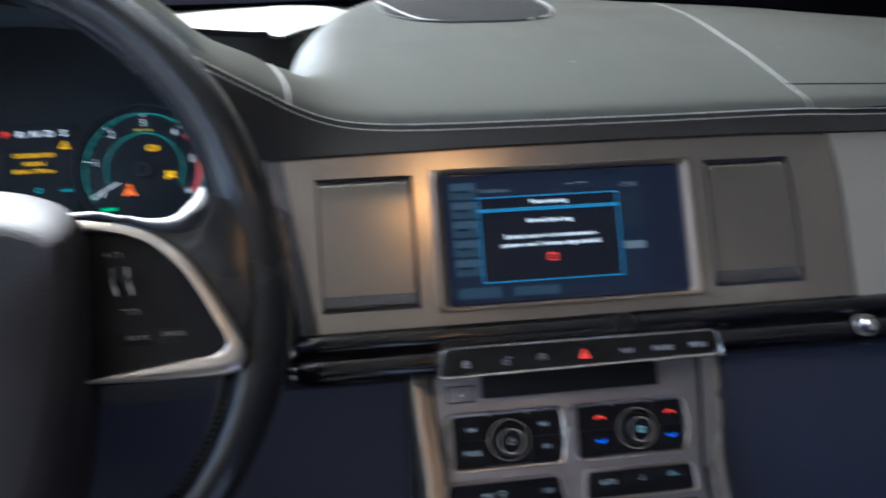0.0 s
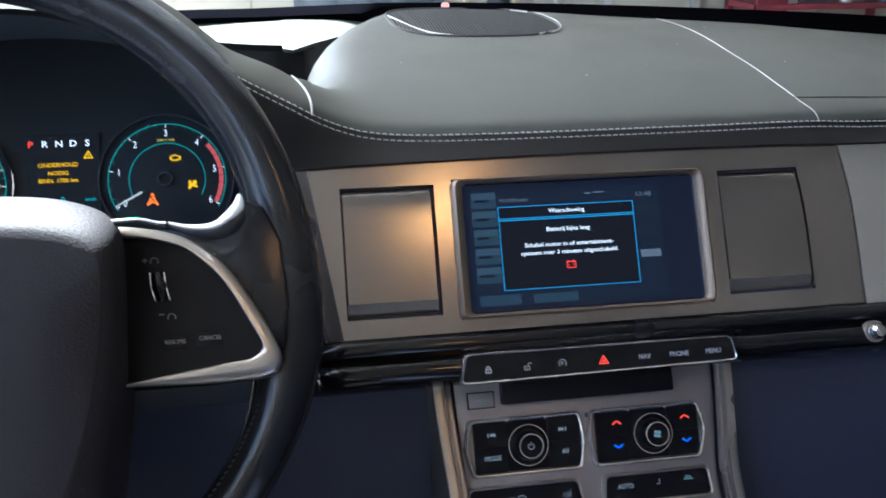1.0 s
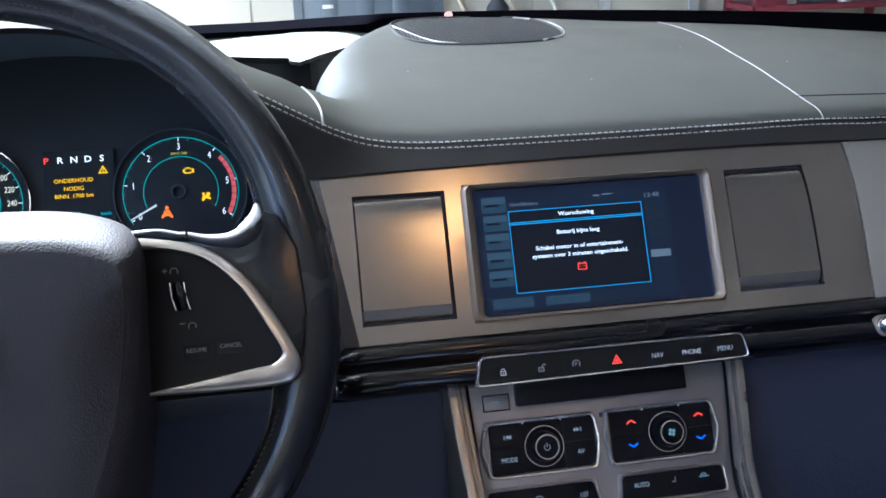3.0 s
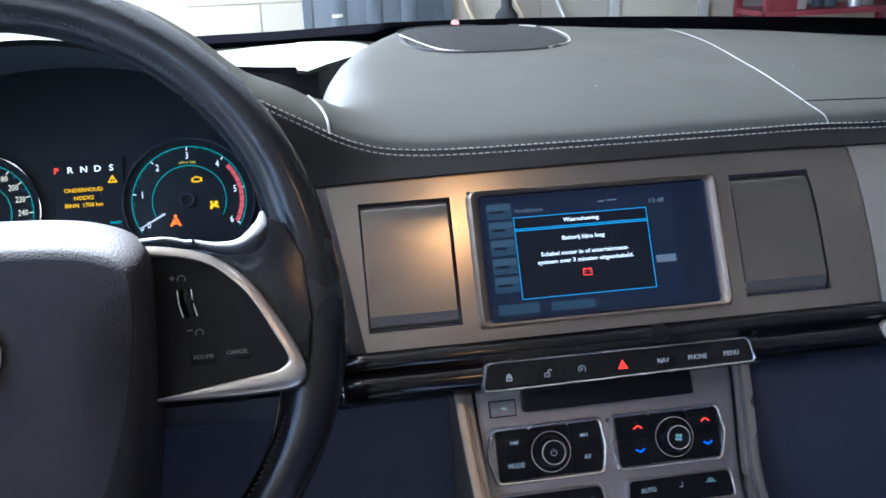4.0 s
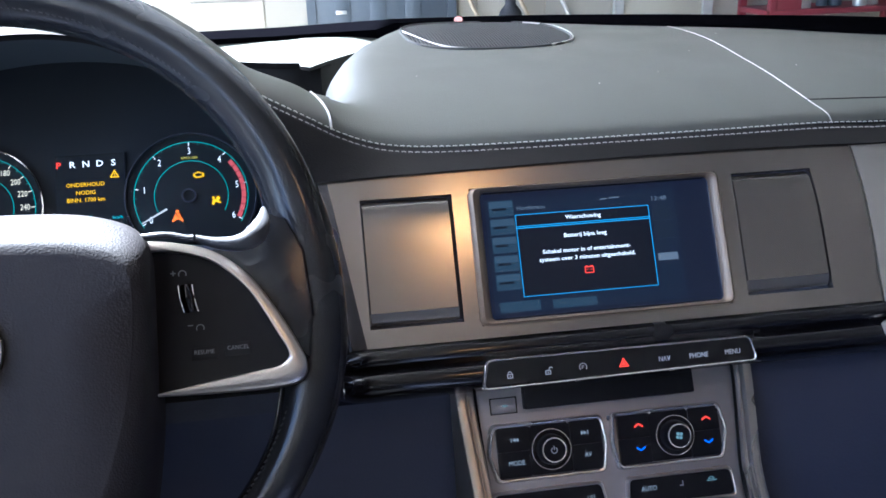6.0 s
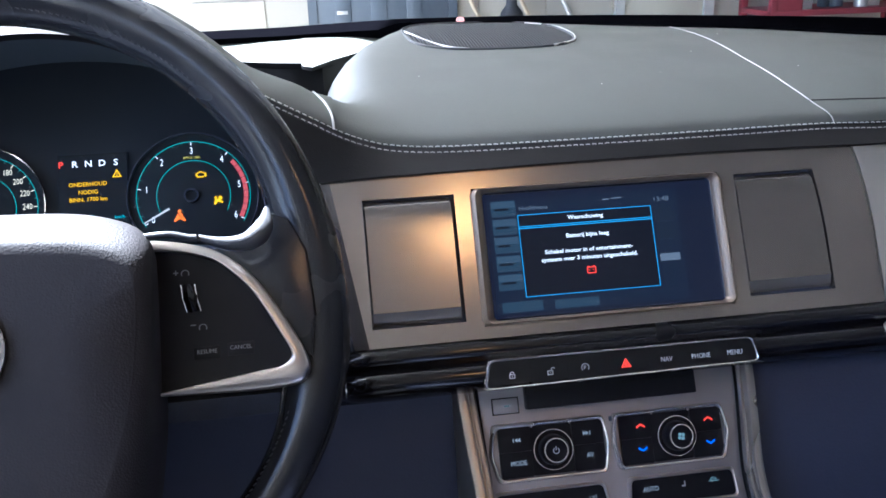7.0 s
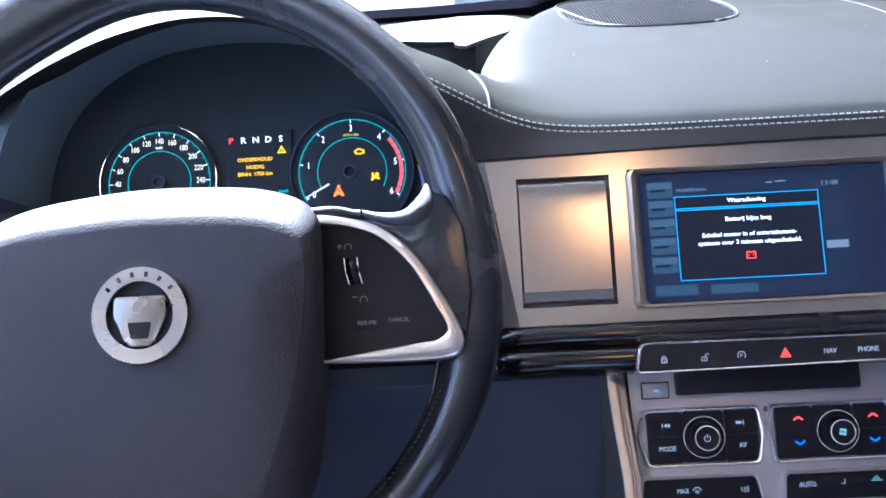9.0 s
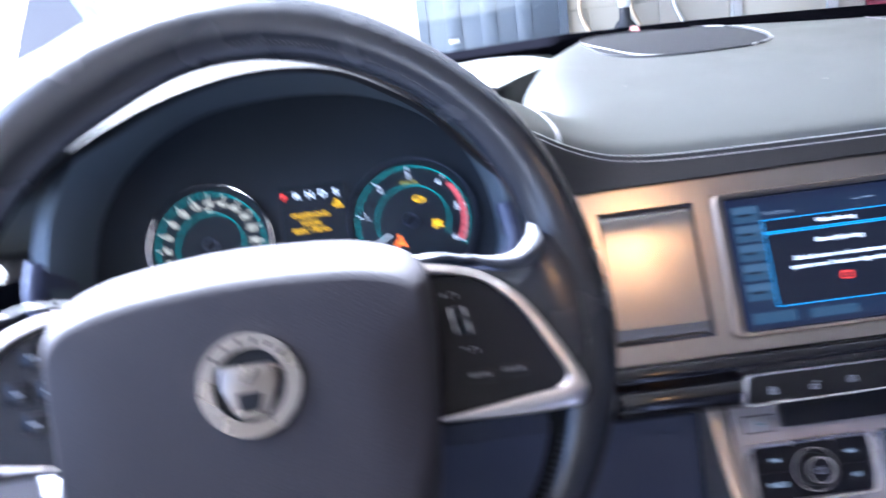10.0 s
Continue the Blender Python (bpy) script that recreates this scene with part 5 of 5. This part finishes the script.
def dial(c, cx, cz, nm):
    speed = nm == "speedometer"
    k = 1.0 if speed else 1.042
    d = part(nm, disc(cx, cz, 0.0500 * k, CY - 0.003, CY + 0.002, 0.0008, 64), CLUSTER_FACE, c, "black dial with teal rings")
    part("bezel", ring(cx, cz, 0.0498 * k, 0.0508 * k, CY - 0.007, CY + 0.002), CHROME if speed else DARK, d, "thin bezel ring")
    y = CY - 0.0036
    per, first = (18, 90 + 18 * 7) if speed else (39.7, 90 + 39.7 * 3)
    count = 15 if speed else 7
    part("outer_ring", ring(cx, cz, 0.0436 * k, 0.0440 * k, y, y + 0.0003, first + 3 - per * (count - 1) - 6, first + 3, 72), TEAL_GLOW, d, "thin teal ring", smooth=0)
    part("inner_ring", ring(cx, cz, *((0.0270, 0.0274) if speed else (0.0294, 0.0298)), y, y + 0.0003, -28 if not speed else -20, 208 if not speed else 200, 60), TEAL_GLOW, d, "thin teal ring", smooth=0)
    ticks, small = [], []
    for n in range(count):
        a = radians(first - per * n)
        m = Matrix.Translation((cx, 0, cz)) @ Matrix.Rotation(-a, 4, "Y")
        t = box((0.0404 if speed else 0.0409) * k, 0.0435 * k, y, y + 0.0003, -0.00027, 0.00027)
        t.transform(m)
        part("tick", t, CREAM_GLOW if speed else WHITE_GLOW, d, smooth=0)
        r = 0.0378 if not speed else 0.0358
        text = str(n * 20) if speed else str(n)
        if not (speed and n * 20 > 260):
            part("number", words(text, cx + r * math.cos(a), y, cz + r * math.sin(a), 0.0048 if speed else 0.0056, "CENTER", 0.74, bold=-0.00007), CREAM_GLOW if speed else WHITE_GLOW, d, "cream lit number" if speed else "white lit number", smooth=0)
        if n < count - 1:
            for q in ((0.5,) if speed else (0.25, 0.5, 0.75)):
                m = Matrix.Translation((cx, 0, cz)) @ Matrix.Rotation(-radians(first - per * (n + q)), 4, "Y")
                t = box(0.0414 * k, 0.0435 * k, y, y + 0.0003, -0.00017, 0.00017)
                t.transform(m)
                small.append(t)
    part("small_ticks", join(*small), TEAL_DIM, d, smooth=0, kind="stuff")
    part("hub", ring(cx - (0 if speed else 0.0017), cz, 0.0045, 0.0060, y - 0.003, y), SHROUD, d)
    if speed:
        part("unit", words("km/h", cx, y, cz + 0.0302, 0.0022, "CENTER", 0.9), CREAM_GLOW, d, "tiny cream words", smooth=0)
        a = radians(first)
    else:
        a = radians(first - 1)
        part("unit", words("RPM X 1000", cx, y, cz + 0.0320, 0.0020, "CENTER", 0.9), glowing("yellow_print", (0.85, 0.75, 0.15), 0.5), d, "tiny yellow words", smooth=0)
        for n in range(9):
            a0 = first - 39.7 * (4.25 + 1.75 * n / 9)
            part("red_segment", ring(cx, cz, 0.0405, 0.0440, y - 0.0004, y, a0 - 39.7 * 1.75 / 9 + 0.7, a0, 6), RED_DIM, d, "red piece of the high-rev band", smooth=0)
        signs(d, cx, cz, y)
    m = Matrix.Translation((cx, 0, cz)) @ Matrix.Rotation(-a, 4, "Y")
    needle = prism([(0.022, -0.0008), (0.0450, -0.0004), (0.0450, 0.0004), (0.022, 0.0008)], y - 0.004, y - 0.003)
    needle.transform(m)
    part("needle", needle, glowing("needle_white", (0.75, 0.78, 0.80), 0.55), d, "pale needle at rest")


def signs(d, cx, cz, y):
    """Warning lamps in the rev counter."""
    ex, ez = cx + 0.0066, cz + 0.0172
    block = [(ex + x * 0.00078, ez + z * 0.00078) for x, z in ((-4, -3), (3, -3), (3, -1.6), (4.2, -1.6), (4.2, -2.4), (5.6, -2.4), (5.6, 2), (4.2, 2), (4.2, 1.2), (2.6, 2.6), (1.2, 2.6), (1.2, 3.6), (-1.6, 3.6), (-1.6, 2.6), (-3.4, 2.6), (-4, 1.4), (-5.4, 1.4), (-5.4, -1.6), (-4, -1.6))]
    mark = part("engine_lamp", prism(block, y, y + 0.0003), AMBER_GLOW, d, "amber engine warning lamp", smooth=0)
    part("engine_ground", prism([(ex + (x - ex) * 0.66, ez + (z - ez) * 0.62) for x, z in block], y - 0.0003, y - 0.0001), CLUSTER_FACE, mark, smooth=0)
    bx, bz = cx - 0.0121, cz - 0.0163
    figure = [(-0.0017, 0.0022), (0.0017, 0.0022), (0.0027, -0.0004), (0.0046, -0.0034), (0.0040, -0.0048), (0.0014, -0.0030), (0.0, -0.0026), (-0.0014, -0.0030), (-0.0040, -0.0048), (-0.0046, -0.0034), (-0.0027, -0.0004)]
    lamp = part("belt_lamp", join(disc(bx, bz + 0.0040, 0.0014, y, y + 0.0003, steps=12), prism([(bx + x, bz + z) for x, z in figure], y, y + 0.0003)), glowing("belt_red", (1.0, 0.17, 0.02), 1.1), d, "orange-red belt warning lamp", smooth=0)
    part("belt_line", prism([(bx - 0.0016, bz + 0.0018), (bx - 0.0010, bz + 0.0021), (bx + 0.0020, bz - 0.0014), (bx + 0.0014, bz - 0.0018)], y - 0.0003, y - 0.0001), CLUSTER_FACE, lamp, smooth=0)
    ax, az = cx + 0.0196, cz - 0.0050
    part("bag_lamp", join(disc(ax - 0.0022, az + 0.0022, 0.0011, y, y + 0.0003, steps=10), disc(ax + 0.0016, az + 0.0016, 0.0016, y, y + 0.0003, steps=12), prism([(ax - 0.0038, az - 0.0034), (ax - 0.0022, az - 0.0038), (ax - 0.0006, az - 0.0014), (ax + 0.0034, az - 0.0030), (ax + 0.0038, az - 0.0018), (ax + 0.0006, az + 0.0006), (ax - 0.0026, az + 0.0010)], y, y + 0.0003)), AMBER_GLOW, d, "amber airbag warning lamp", smooth=0)
    part("lights_lamp", bars((cx - 0.0330, cx - 0.0280, cz - 0.0322, cz - 0.0298), (cx - 0.0270, cx - 0.0225, cz - 0.0320, cz - 0.0296), y0=y - 0.002, y1=y - 0.0017), GREEN_GLOW, d, "green lamp", smooth=0)


def middle_display(c):
    y = CY - 0.004
    m = part("message_display", box(-0.4205, -0.3665, CY - 0.0036, CY - 0.0002, 0.052, 0.1215), glowing("display_back", (0.012, 0.018, 0.028), 0.25), c, "small display between the dials", smooth=0)
    for k, ch in enumerate("PRNDS"):
        part("gear_letter", words(ch, -0.4180 + 0.01075 * k, y - 0.0002, 0.1132, 0.0050, "CENTER", 1.1, bold=0.00008), RED_GLOW if not k else WHITE_GLOW, m, "red lit letter" if not k else "white lit letter", smooth=0)
    part("warning_sign", join(triangle_sign(-0.3745, 0.1030, 0.0045, y - 0.0002, 0.4), bars((-0.3748, -0.3742, 0.1020, 0.1045), y0=y - 0.0002, y1=y)), AMBER_GLOW, m, "amber warning triangle", smooth=0)
    for text, z in (("ONDERHOUD", 0.0962), ("NODIG", 0.0896), ("BINN. 1700 km", 0.0836)):
        part("lettering", words(text, -0.3975, y - 0.0002, z, 0.0033, "CENTER", 0.98), AMBER_GLOW, m, "amber lit words", smooth=0)
    part("lettering", words("0", -0.3945, y - 0.0002, 0.0680, 0.0046, "CENTER"), CYAN_GLOW, m, "cyan digit", smooth=0)
    part("lettering", words("km/h", -0.3735, y - 0.0002, 0.0676, 0.0026, "CENTER", 1.1), CYAN_GLOW, m, "cyan unit", smooth=0)


cluster()


# ---- the steering wheel ----
def steering_wheel():
    w = thing("steering_wheel", (CU, -0.085, -0.025), "black leather steering wheel with silver spoke trim", "steering wheel")
    cx, cy, cz, R = -0.413, -0.085, -0.025, 0.1995
    LEAN = 0.075          # the rim stands a little steeper than the fascia
    rows = []
    for n in range(96):
        a = 2 * math.pi * n / 96
        # the grips swell a little at ten and two
        k = 1 + 0.05 * math.exp(-((math.degrees(a) - 40) / 14) ** 2) + 0.05 * math.exp(-((math.degrees(a) - 140) / 14) ** 2)
        lean = abs((math.degrees(a) + 180) % 360 - 180)
        thumb = max(math.exp(-((lean - 2) / 20) ** 2), math.exp(-((lean - 178) / 20) ** 2))
        slope = (math.degrees(a) + 180) % 360 - 180
        k *= 1 - 0.10 * step(8, 30, -slope) * (1 - step(150, 172, -slope))
        row = []
        for j in range(20):
            b = 2 * math.pi * j / 20
            r, y = 0.0182 * k * math.cos(b), 0.0200 * k * math.sin(b)
            if r < 0:
                r *= 0.95 + 0.55 * thumb + 0.34 * math.exp(-((math.degrees(a) - 125) / 24) ** 2) + 0.17 * math.exp(-((math.degrees(a) - 113) / 13) ** 2)
            else:
                r *= 1 + 0.26 * math.exp(-((math.degrees(a) - 130) / 26) ** 2) + 0.19 * math.exp(-((math.degrees(a) - 86) / 24) ** 2) - 0.25 * step(-25, 12, slope) * (1 - step(48, 84, slope))
            up = cz + (R + r) * math.sin(a)
            row.append((cx + (R + r) * math.cos(a), cy + y - (up + 0.06) * LEAN, up))
        rows.append(row)
    bm = loft(rows + [rows[0]], True)
    bmesh.ops.remove_doubles(bm, verts=bm.verts, dist=1e-6)
    part("rim", bm, WHEEL_LEATHER, w, "black leather rim", smooth=80)
    # seam round the face of the rim
    st = []
    for n in range(300):
        a, b = 2 * math.pi * n / 300, 2 * math.pi * (n + 0.55) / 300
        q, k = R - 0.0128, 1 + 0.05 * max(math.exp(-((math.degrees(a) - 40) / 14) ** 2), math.exp(-((math.degrees(a) - 140) / 14) ** 2))
        st.append(tube([(cx + q * math.cos(a), cy - 0.0136 * k - (cz + q * math.sin(a) + 0.06) * LEAN, cz + q * math.sin(a)), (cx + (q + 0.0006) * math.cos(b), cy - 0.0137 * k - (cz + q * math.sin(b) + 0.06) * LEAN, cz + (q + 0.0006) * math.sin(b))], 0.0005, 5))
    part("rim_stitching", join(*st), RIM_THREAD, w, "black stitching round the rim", kind="stuff")
    # airbag cover
    half = [(0.0, 0.0265), (0.035, 0.0250), (0.069, 0.0215), (0.092, 0.0150), (0.104, 0.0075), (0.1090, -0.003), (0.1092, -0.017), (0.1074, -0.0497), (0.1056, -0.0785), (0.1035, -0.100), (0.101, -0.1155), (0.092, -0.1525), (0.075, -0.180), (0.042, -0.196), (0.0, -0.202)]
    outline = [(CU + x, z) for x, z in half] + [(CU - x, z) for x, z in reversed(half[1:-1])]
    outline = [(p.x, p.z) for p in smooth_path([(x, 0, z) for x, z in outline], 4, True)]
    hub = -0.4085
    outline = [(hub + (x - CU) * 0.871, -0.08 + (z + 0.08) * 0.962) for x, z in outline]
    mx, mz = hub, -0.077
    c, s1 = math.cos(radians(2.5)), math.sin(radians(2.5))      # the wheel is turned a little
    outline = [(mx + (x - mx) * c - (z - mz) * s1, mz + (x - mx) * s1 + (z - mz) * c) for x, z in outline]
    rows = []
    for k, y in ((1.04, -0.088), (1.08, -0.108), (1.08, -0.125), (1.055, -0.138), (1.015, -0.1475), (0.965, -0.1550), (0.92, -0.1602), (0.88, -0.1638), (0.85, -0.1658), (0.825, -0.1667), (0.78, -0.1670), (0.55, -0.1671), (0.3, -0.1672), (0.02, -0.1672)):
        row = []
        for x, z in outline:
            kx = lerp(1.08, k, 0.28) if k > 0.7 else k * 1.2
            if k > 0.7 and x > mx:
                # the side that shows is broad towards the foot and folds under near the top
                full, slim = (table([(0.088, a), (0.108, b), (0.138, c0), (0.152, d0), (0.162, e0), (0.167, f0)], -y) for a, b, c0, d0, e0, f0 in ((1.05, 1.065, 1.105, 1.125, 1.11, 1.05), (1.06, 1.07, 1.05, 1.01, 0.96, 0.88)))
                kx = lerp(kx, lerp(full, slim, 1 - step(-0.19, -0.02, z)), step(mx + 0.03, mx + 0.07, x))
            row.append((mx + (x - mx) * kx, y, mz + (z - mz) * k))
        rows.append(row)
    cover = loft(rows, True)
    cover.verts.ensure_lookup_table()
    cover.faces.new(cover.verts[-len(outline):])
    part("airbag_cover", cover, HUB_SKIN, w, "grained black airbag cover", smooth=85)
    EX, EZ = -0.4020, -0.0485
    e = part("emblem", ring(EX, EZ, 0.0187, 0.0266, -0.1702, -0.165, steps=60), EMBLEM, w, "round silver emblem ring")
    part("emblem_ground", disc(EX, EZ, 0.0190, -0.1678, -0.165), HOLE, e, "black ground of the emblem")
    shield = soft_outline([(EX + x, EZ + z) for x, z in ((-0.0145, 0.0105), (0.0145, 0.0105), (0.0150, -0.001), (0.0095, -0.0115), (0.0065, -0.0178), (-0.0065, -0.0178), (-0.0095, -0.0115), (-0.0150, -0.001))], 0.003)
    part("emblem_shape", prism(shield, -0.1700, -0.167, 0.0012), EMBLEM, e, "plain raised silver shape", smooth=30)
    part("emblem_hollow", prism(soft_outline([(EX + x, EZ + z) for x, z in ((-0.0066, -0.0040), (0.0066, -0.0040), (0.0048, -0.0130), (-0.0048, -0.0130))], 0.0015), -0.1704, -0.1695), HOLE, e, "plain dark hollow", smooth=30)
    for k in range(6):
        t = box(0.0212, 0.0240, -0.1706, -0.1700, -0.0009, 0.0009)
        t.transform(Matrix.Translation((EX, 0, EZ)) @ Matrix.Rotation(-radians(140 - 20 * k), 4, "Y"))
        part("emblem_bar", t, GLOSS, e, "plain dark bar")
    for s in (1, -1):
        spoke(w, s)
    # boss and column behind the cover
    part("boss", loft([[(CU + r * math.cos(a), y, -0.06 + r * math.sin(a)) for a in (2 * math.pi * n / 28 for n in range(28))] for r, y in ((0.085, -0.100), (0.08, -0.07), (0.06, -0.05), (0.06, 0.03))], True), DARK, w, "black steering column cover")
    for s in (1, -1):
        part("lower_spoke", tube(smooth_path([(CU + s * 0.022, -0.118, -0.14), (CU + s * 0.018, -0.108, -0.18), (CU + s * 0.02, -0.092, -0.214)]), 0.012, 10, flat=0.6), SATIN, w, "satin silver lower spoke")


def spoke(w, s):
    def mir(p):
        return (CU + s * (p[0] - CU), p[1])
    out = [(-0.3135, 0.0112), (-0.3055, 0.0106), (-0.2868, 0.0068), (-0.2710, 0.0000), (-0.2540, -0.0145), (-0.2392, -0.0368), (-0.2286, -0.0570), (-0.2248, -0.0685), (-0.2258, -0.0748), (-0.2300, -0.0793), (-0.2400, -0.0812), (-0.2680, -0.0816), (-0.3115, -0.0800)]
    inn = [(-0.3135, 0.0046), (-0.3045, 0.0042), (-0.2900, 0.0016), (-0.2745, -0.0045), (-0.2590, -0.0185), (-0.2498, -0.0318), (-0.2402, -0.0500), (-0.2352, -0.0598), (-0.2356, -0.0650), (-0.2415, -0.0690), (-0.2520, -0.0703), (-0.2790, -0.0738), (-0.3115, -0.0785)]
    o, i = (smooth_path([(x, 0, z) for x, z in map(mir, pts)], 5) for pts in (out, inn))
    y = Vector((0, 1, 0))
    rows = [[a - y * 0.104, a - y * 0.1160, a.lerp(b, 0.07) - y * 0.1182, a.lerp(b, 0.22) - y * 0.1196, a.lerp(b, 0.5) - y * 0.1206, a.lerp(b, 0.75) - y * 0.1212, a.lerp(b, 0.93) - y * 0.1210, b - y * 0.1198, b - y * 0.108] for a, b in zip(o, i)]
    sp = part("spoke_trim", loft(rows), SATIN, w, "satin silver D-shaped spoke trim", smooth=50)
    plate = [(p.x, p.z) for p in i]
    part("switch_plate", prism(plate, -0.1135, -0.095), BUTTON, w, "black switch plate on the spoke", smooth=30)
    # padded ledge along the top of the spoke, sweeping up into the rim
    ledge = [(-0.318, -0.132, 0.0105), (-0.3027, -0.14, 0.0097), (-0.2944, -0.14, 0.0092), (-0.2861, -0.14, 0.007), (-0.2812, -0.14, 0.0065), (-0.2747, -0.14, 0.0045), (-0.2681, -0.14, 0.0028), (-0.2598, -0.14, 0.0020), (-0.2530, -0.1395, 0.0030), (-0.2480, -0.138, 0.0062), (-0.2448, -0.134, 0.0115), (-0.2434, -0.129, 0.0175), (-0.2432, -0.123, 0.0250)]
    thick = (0.0020, 0.0020, 0.0020, 0.0020, 0.0021, 0.0026, 0.0034, 0.0043, 0.0055, 0.0064, 0.0056, 0.0036, 0.0010)
    path = smooth_path(ledge, 4)
    path = [Vector((*mir((p.x, 0))[:1], p.y, p.z)) for p in path]
    n = len(path)
    part("spoke_ledge", tube(path, [lerp(thick[min(11, int(k * 12 / (n - 1)))], thick[min(11, int(k * 12 / (n - 1))) + 1], k * 12 / (n - 1) - min(11, int(k * 12 / (n - 1)))) for k in range(n)], 12), LEDGE, w, "padded black ledge over the spoke", smooth=60)
    web = [mir(p) for p in [(x, z) for x, _, z in ledge[5:]] + [(-0.2320, 0.020), (-0.2215, 0.0), (-0.2190, -0.040), (-0.2230, -0.066), (-0.2347, -0.055), (-0.2502, -0.024), (-0.2700, -0.004), (-0.2850, 0.002)]]
    part("spoke_web", prism(web, -0.1105, -0.080, 0.002), WHEEL_LEATHER, w, smooth=30)
    part("spoke_core", prism([mir(p) for p in ((-0.348, 0.0), (-0.27, -0.004), (-0.236, -0.04), (-0.23, -0.07), (-0.27, -0.078), (-0.348, -0.076))], -0.105, -0.052), DARK, w, smooth=30)
    if s > 0:
        part("ledge_joint", box(-0.2816, -0.2809, -0.1431, -0.137, 0.0040, 0.0090), HOLE, w)
        roller = tube([(-0.2922, -0.1150, -0.0170), (-0.2910, -0.1168, -0.0245), (-0.2895, -0.1150, -0.0325)], [0.0028, 0.0042, 0.0028], 12)
        r = part("roller", roller, GLOSS, w, "glossy black thumb roller")
        for dx in (-0.0040, 0.0040):
            part("roller_edge", tube([(-0.2922 + dx, -0.1142, -0.0165), (-0.2912 + dx, -0.1165, -0.0245), (-0.2895 + dx, -0.1142, -0.0325)], 0.0006, 6), CHROME, r)
        yy = -0.1142
        part("plus_sign", join(bars((-0.3003, -0.2973, -0.0093, -0.0087), (-0.2991, -0.2985, -0.0105, -0.0075), y0=yy, y1=yy + 0.0003), ring(-0.2935, -0.0098, 0.0019, 0.0024, yy, yy + 0.0003, -30, 210, 16)), PRINT_DIM, w, "printed plus sign", smooth=0)
        part("minus_sign", join(bars((-0.2920, -0.2890, -0.0408, -0.0402), y0=yy, y1=yy + 0.0003), ring(-0.2850, -0.0425, 0.0019, 0.0024, yy, yy + 0.0003, -30, 210, 16)), PRINT_DIM, w, "printed minus sign", smooth=0)
        for text, x, z in (("RESUME", -0.2835, -0.0566), ("CANCEL", -0.2640, -0.0556)):
            b = part("button", box(x - 0.0075, x + 0.0075, -0.1138, -0.112, z - 0.0045, z + 0.0030, 0.0002), BUTTON, w)
            part("lettering", words(text, x, -0.1141, z, 0.0024, "CENTER", 0.95), PRINT_DIM, b, "pale printed word", smooth=0)
    else:
        for dx, dz in ((-0.015, -0.014), (-0.006, -0.034), (-0.024, -0.034), (-0.015, -0.052)):
            x, z = mir((-0.272 + dx, 0))[0], dz
            part("button", box(x - 0.007, x + 0.007, -0.1152, -0.112, z - 0.006, z + 0.006, 0.0012), BUTTON, w)
            part("button_mark", bars((x - 0.003, x + 0.003, z - 0.0008, z + 0.0008), y0=-0.1156, y1=-0.1153), PRINT_DIM, w, smooth=0)
    paddle = [mir(p) for p in ((-0.235, 0.014), (-0.206, 0.026), (-0.1985, 0.018), (-0.202, -0.004), (-0.235, -0.012))]
    part("shift_paddle", prism(soft_outline(paddle, 0.006), -0.052, -0.046, 0.0015), SHROUD, w, "dark grey shift paddle")


steering_wheel()
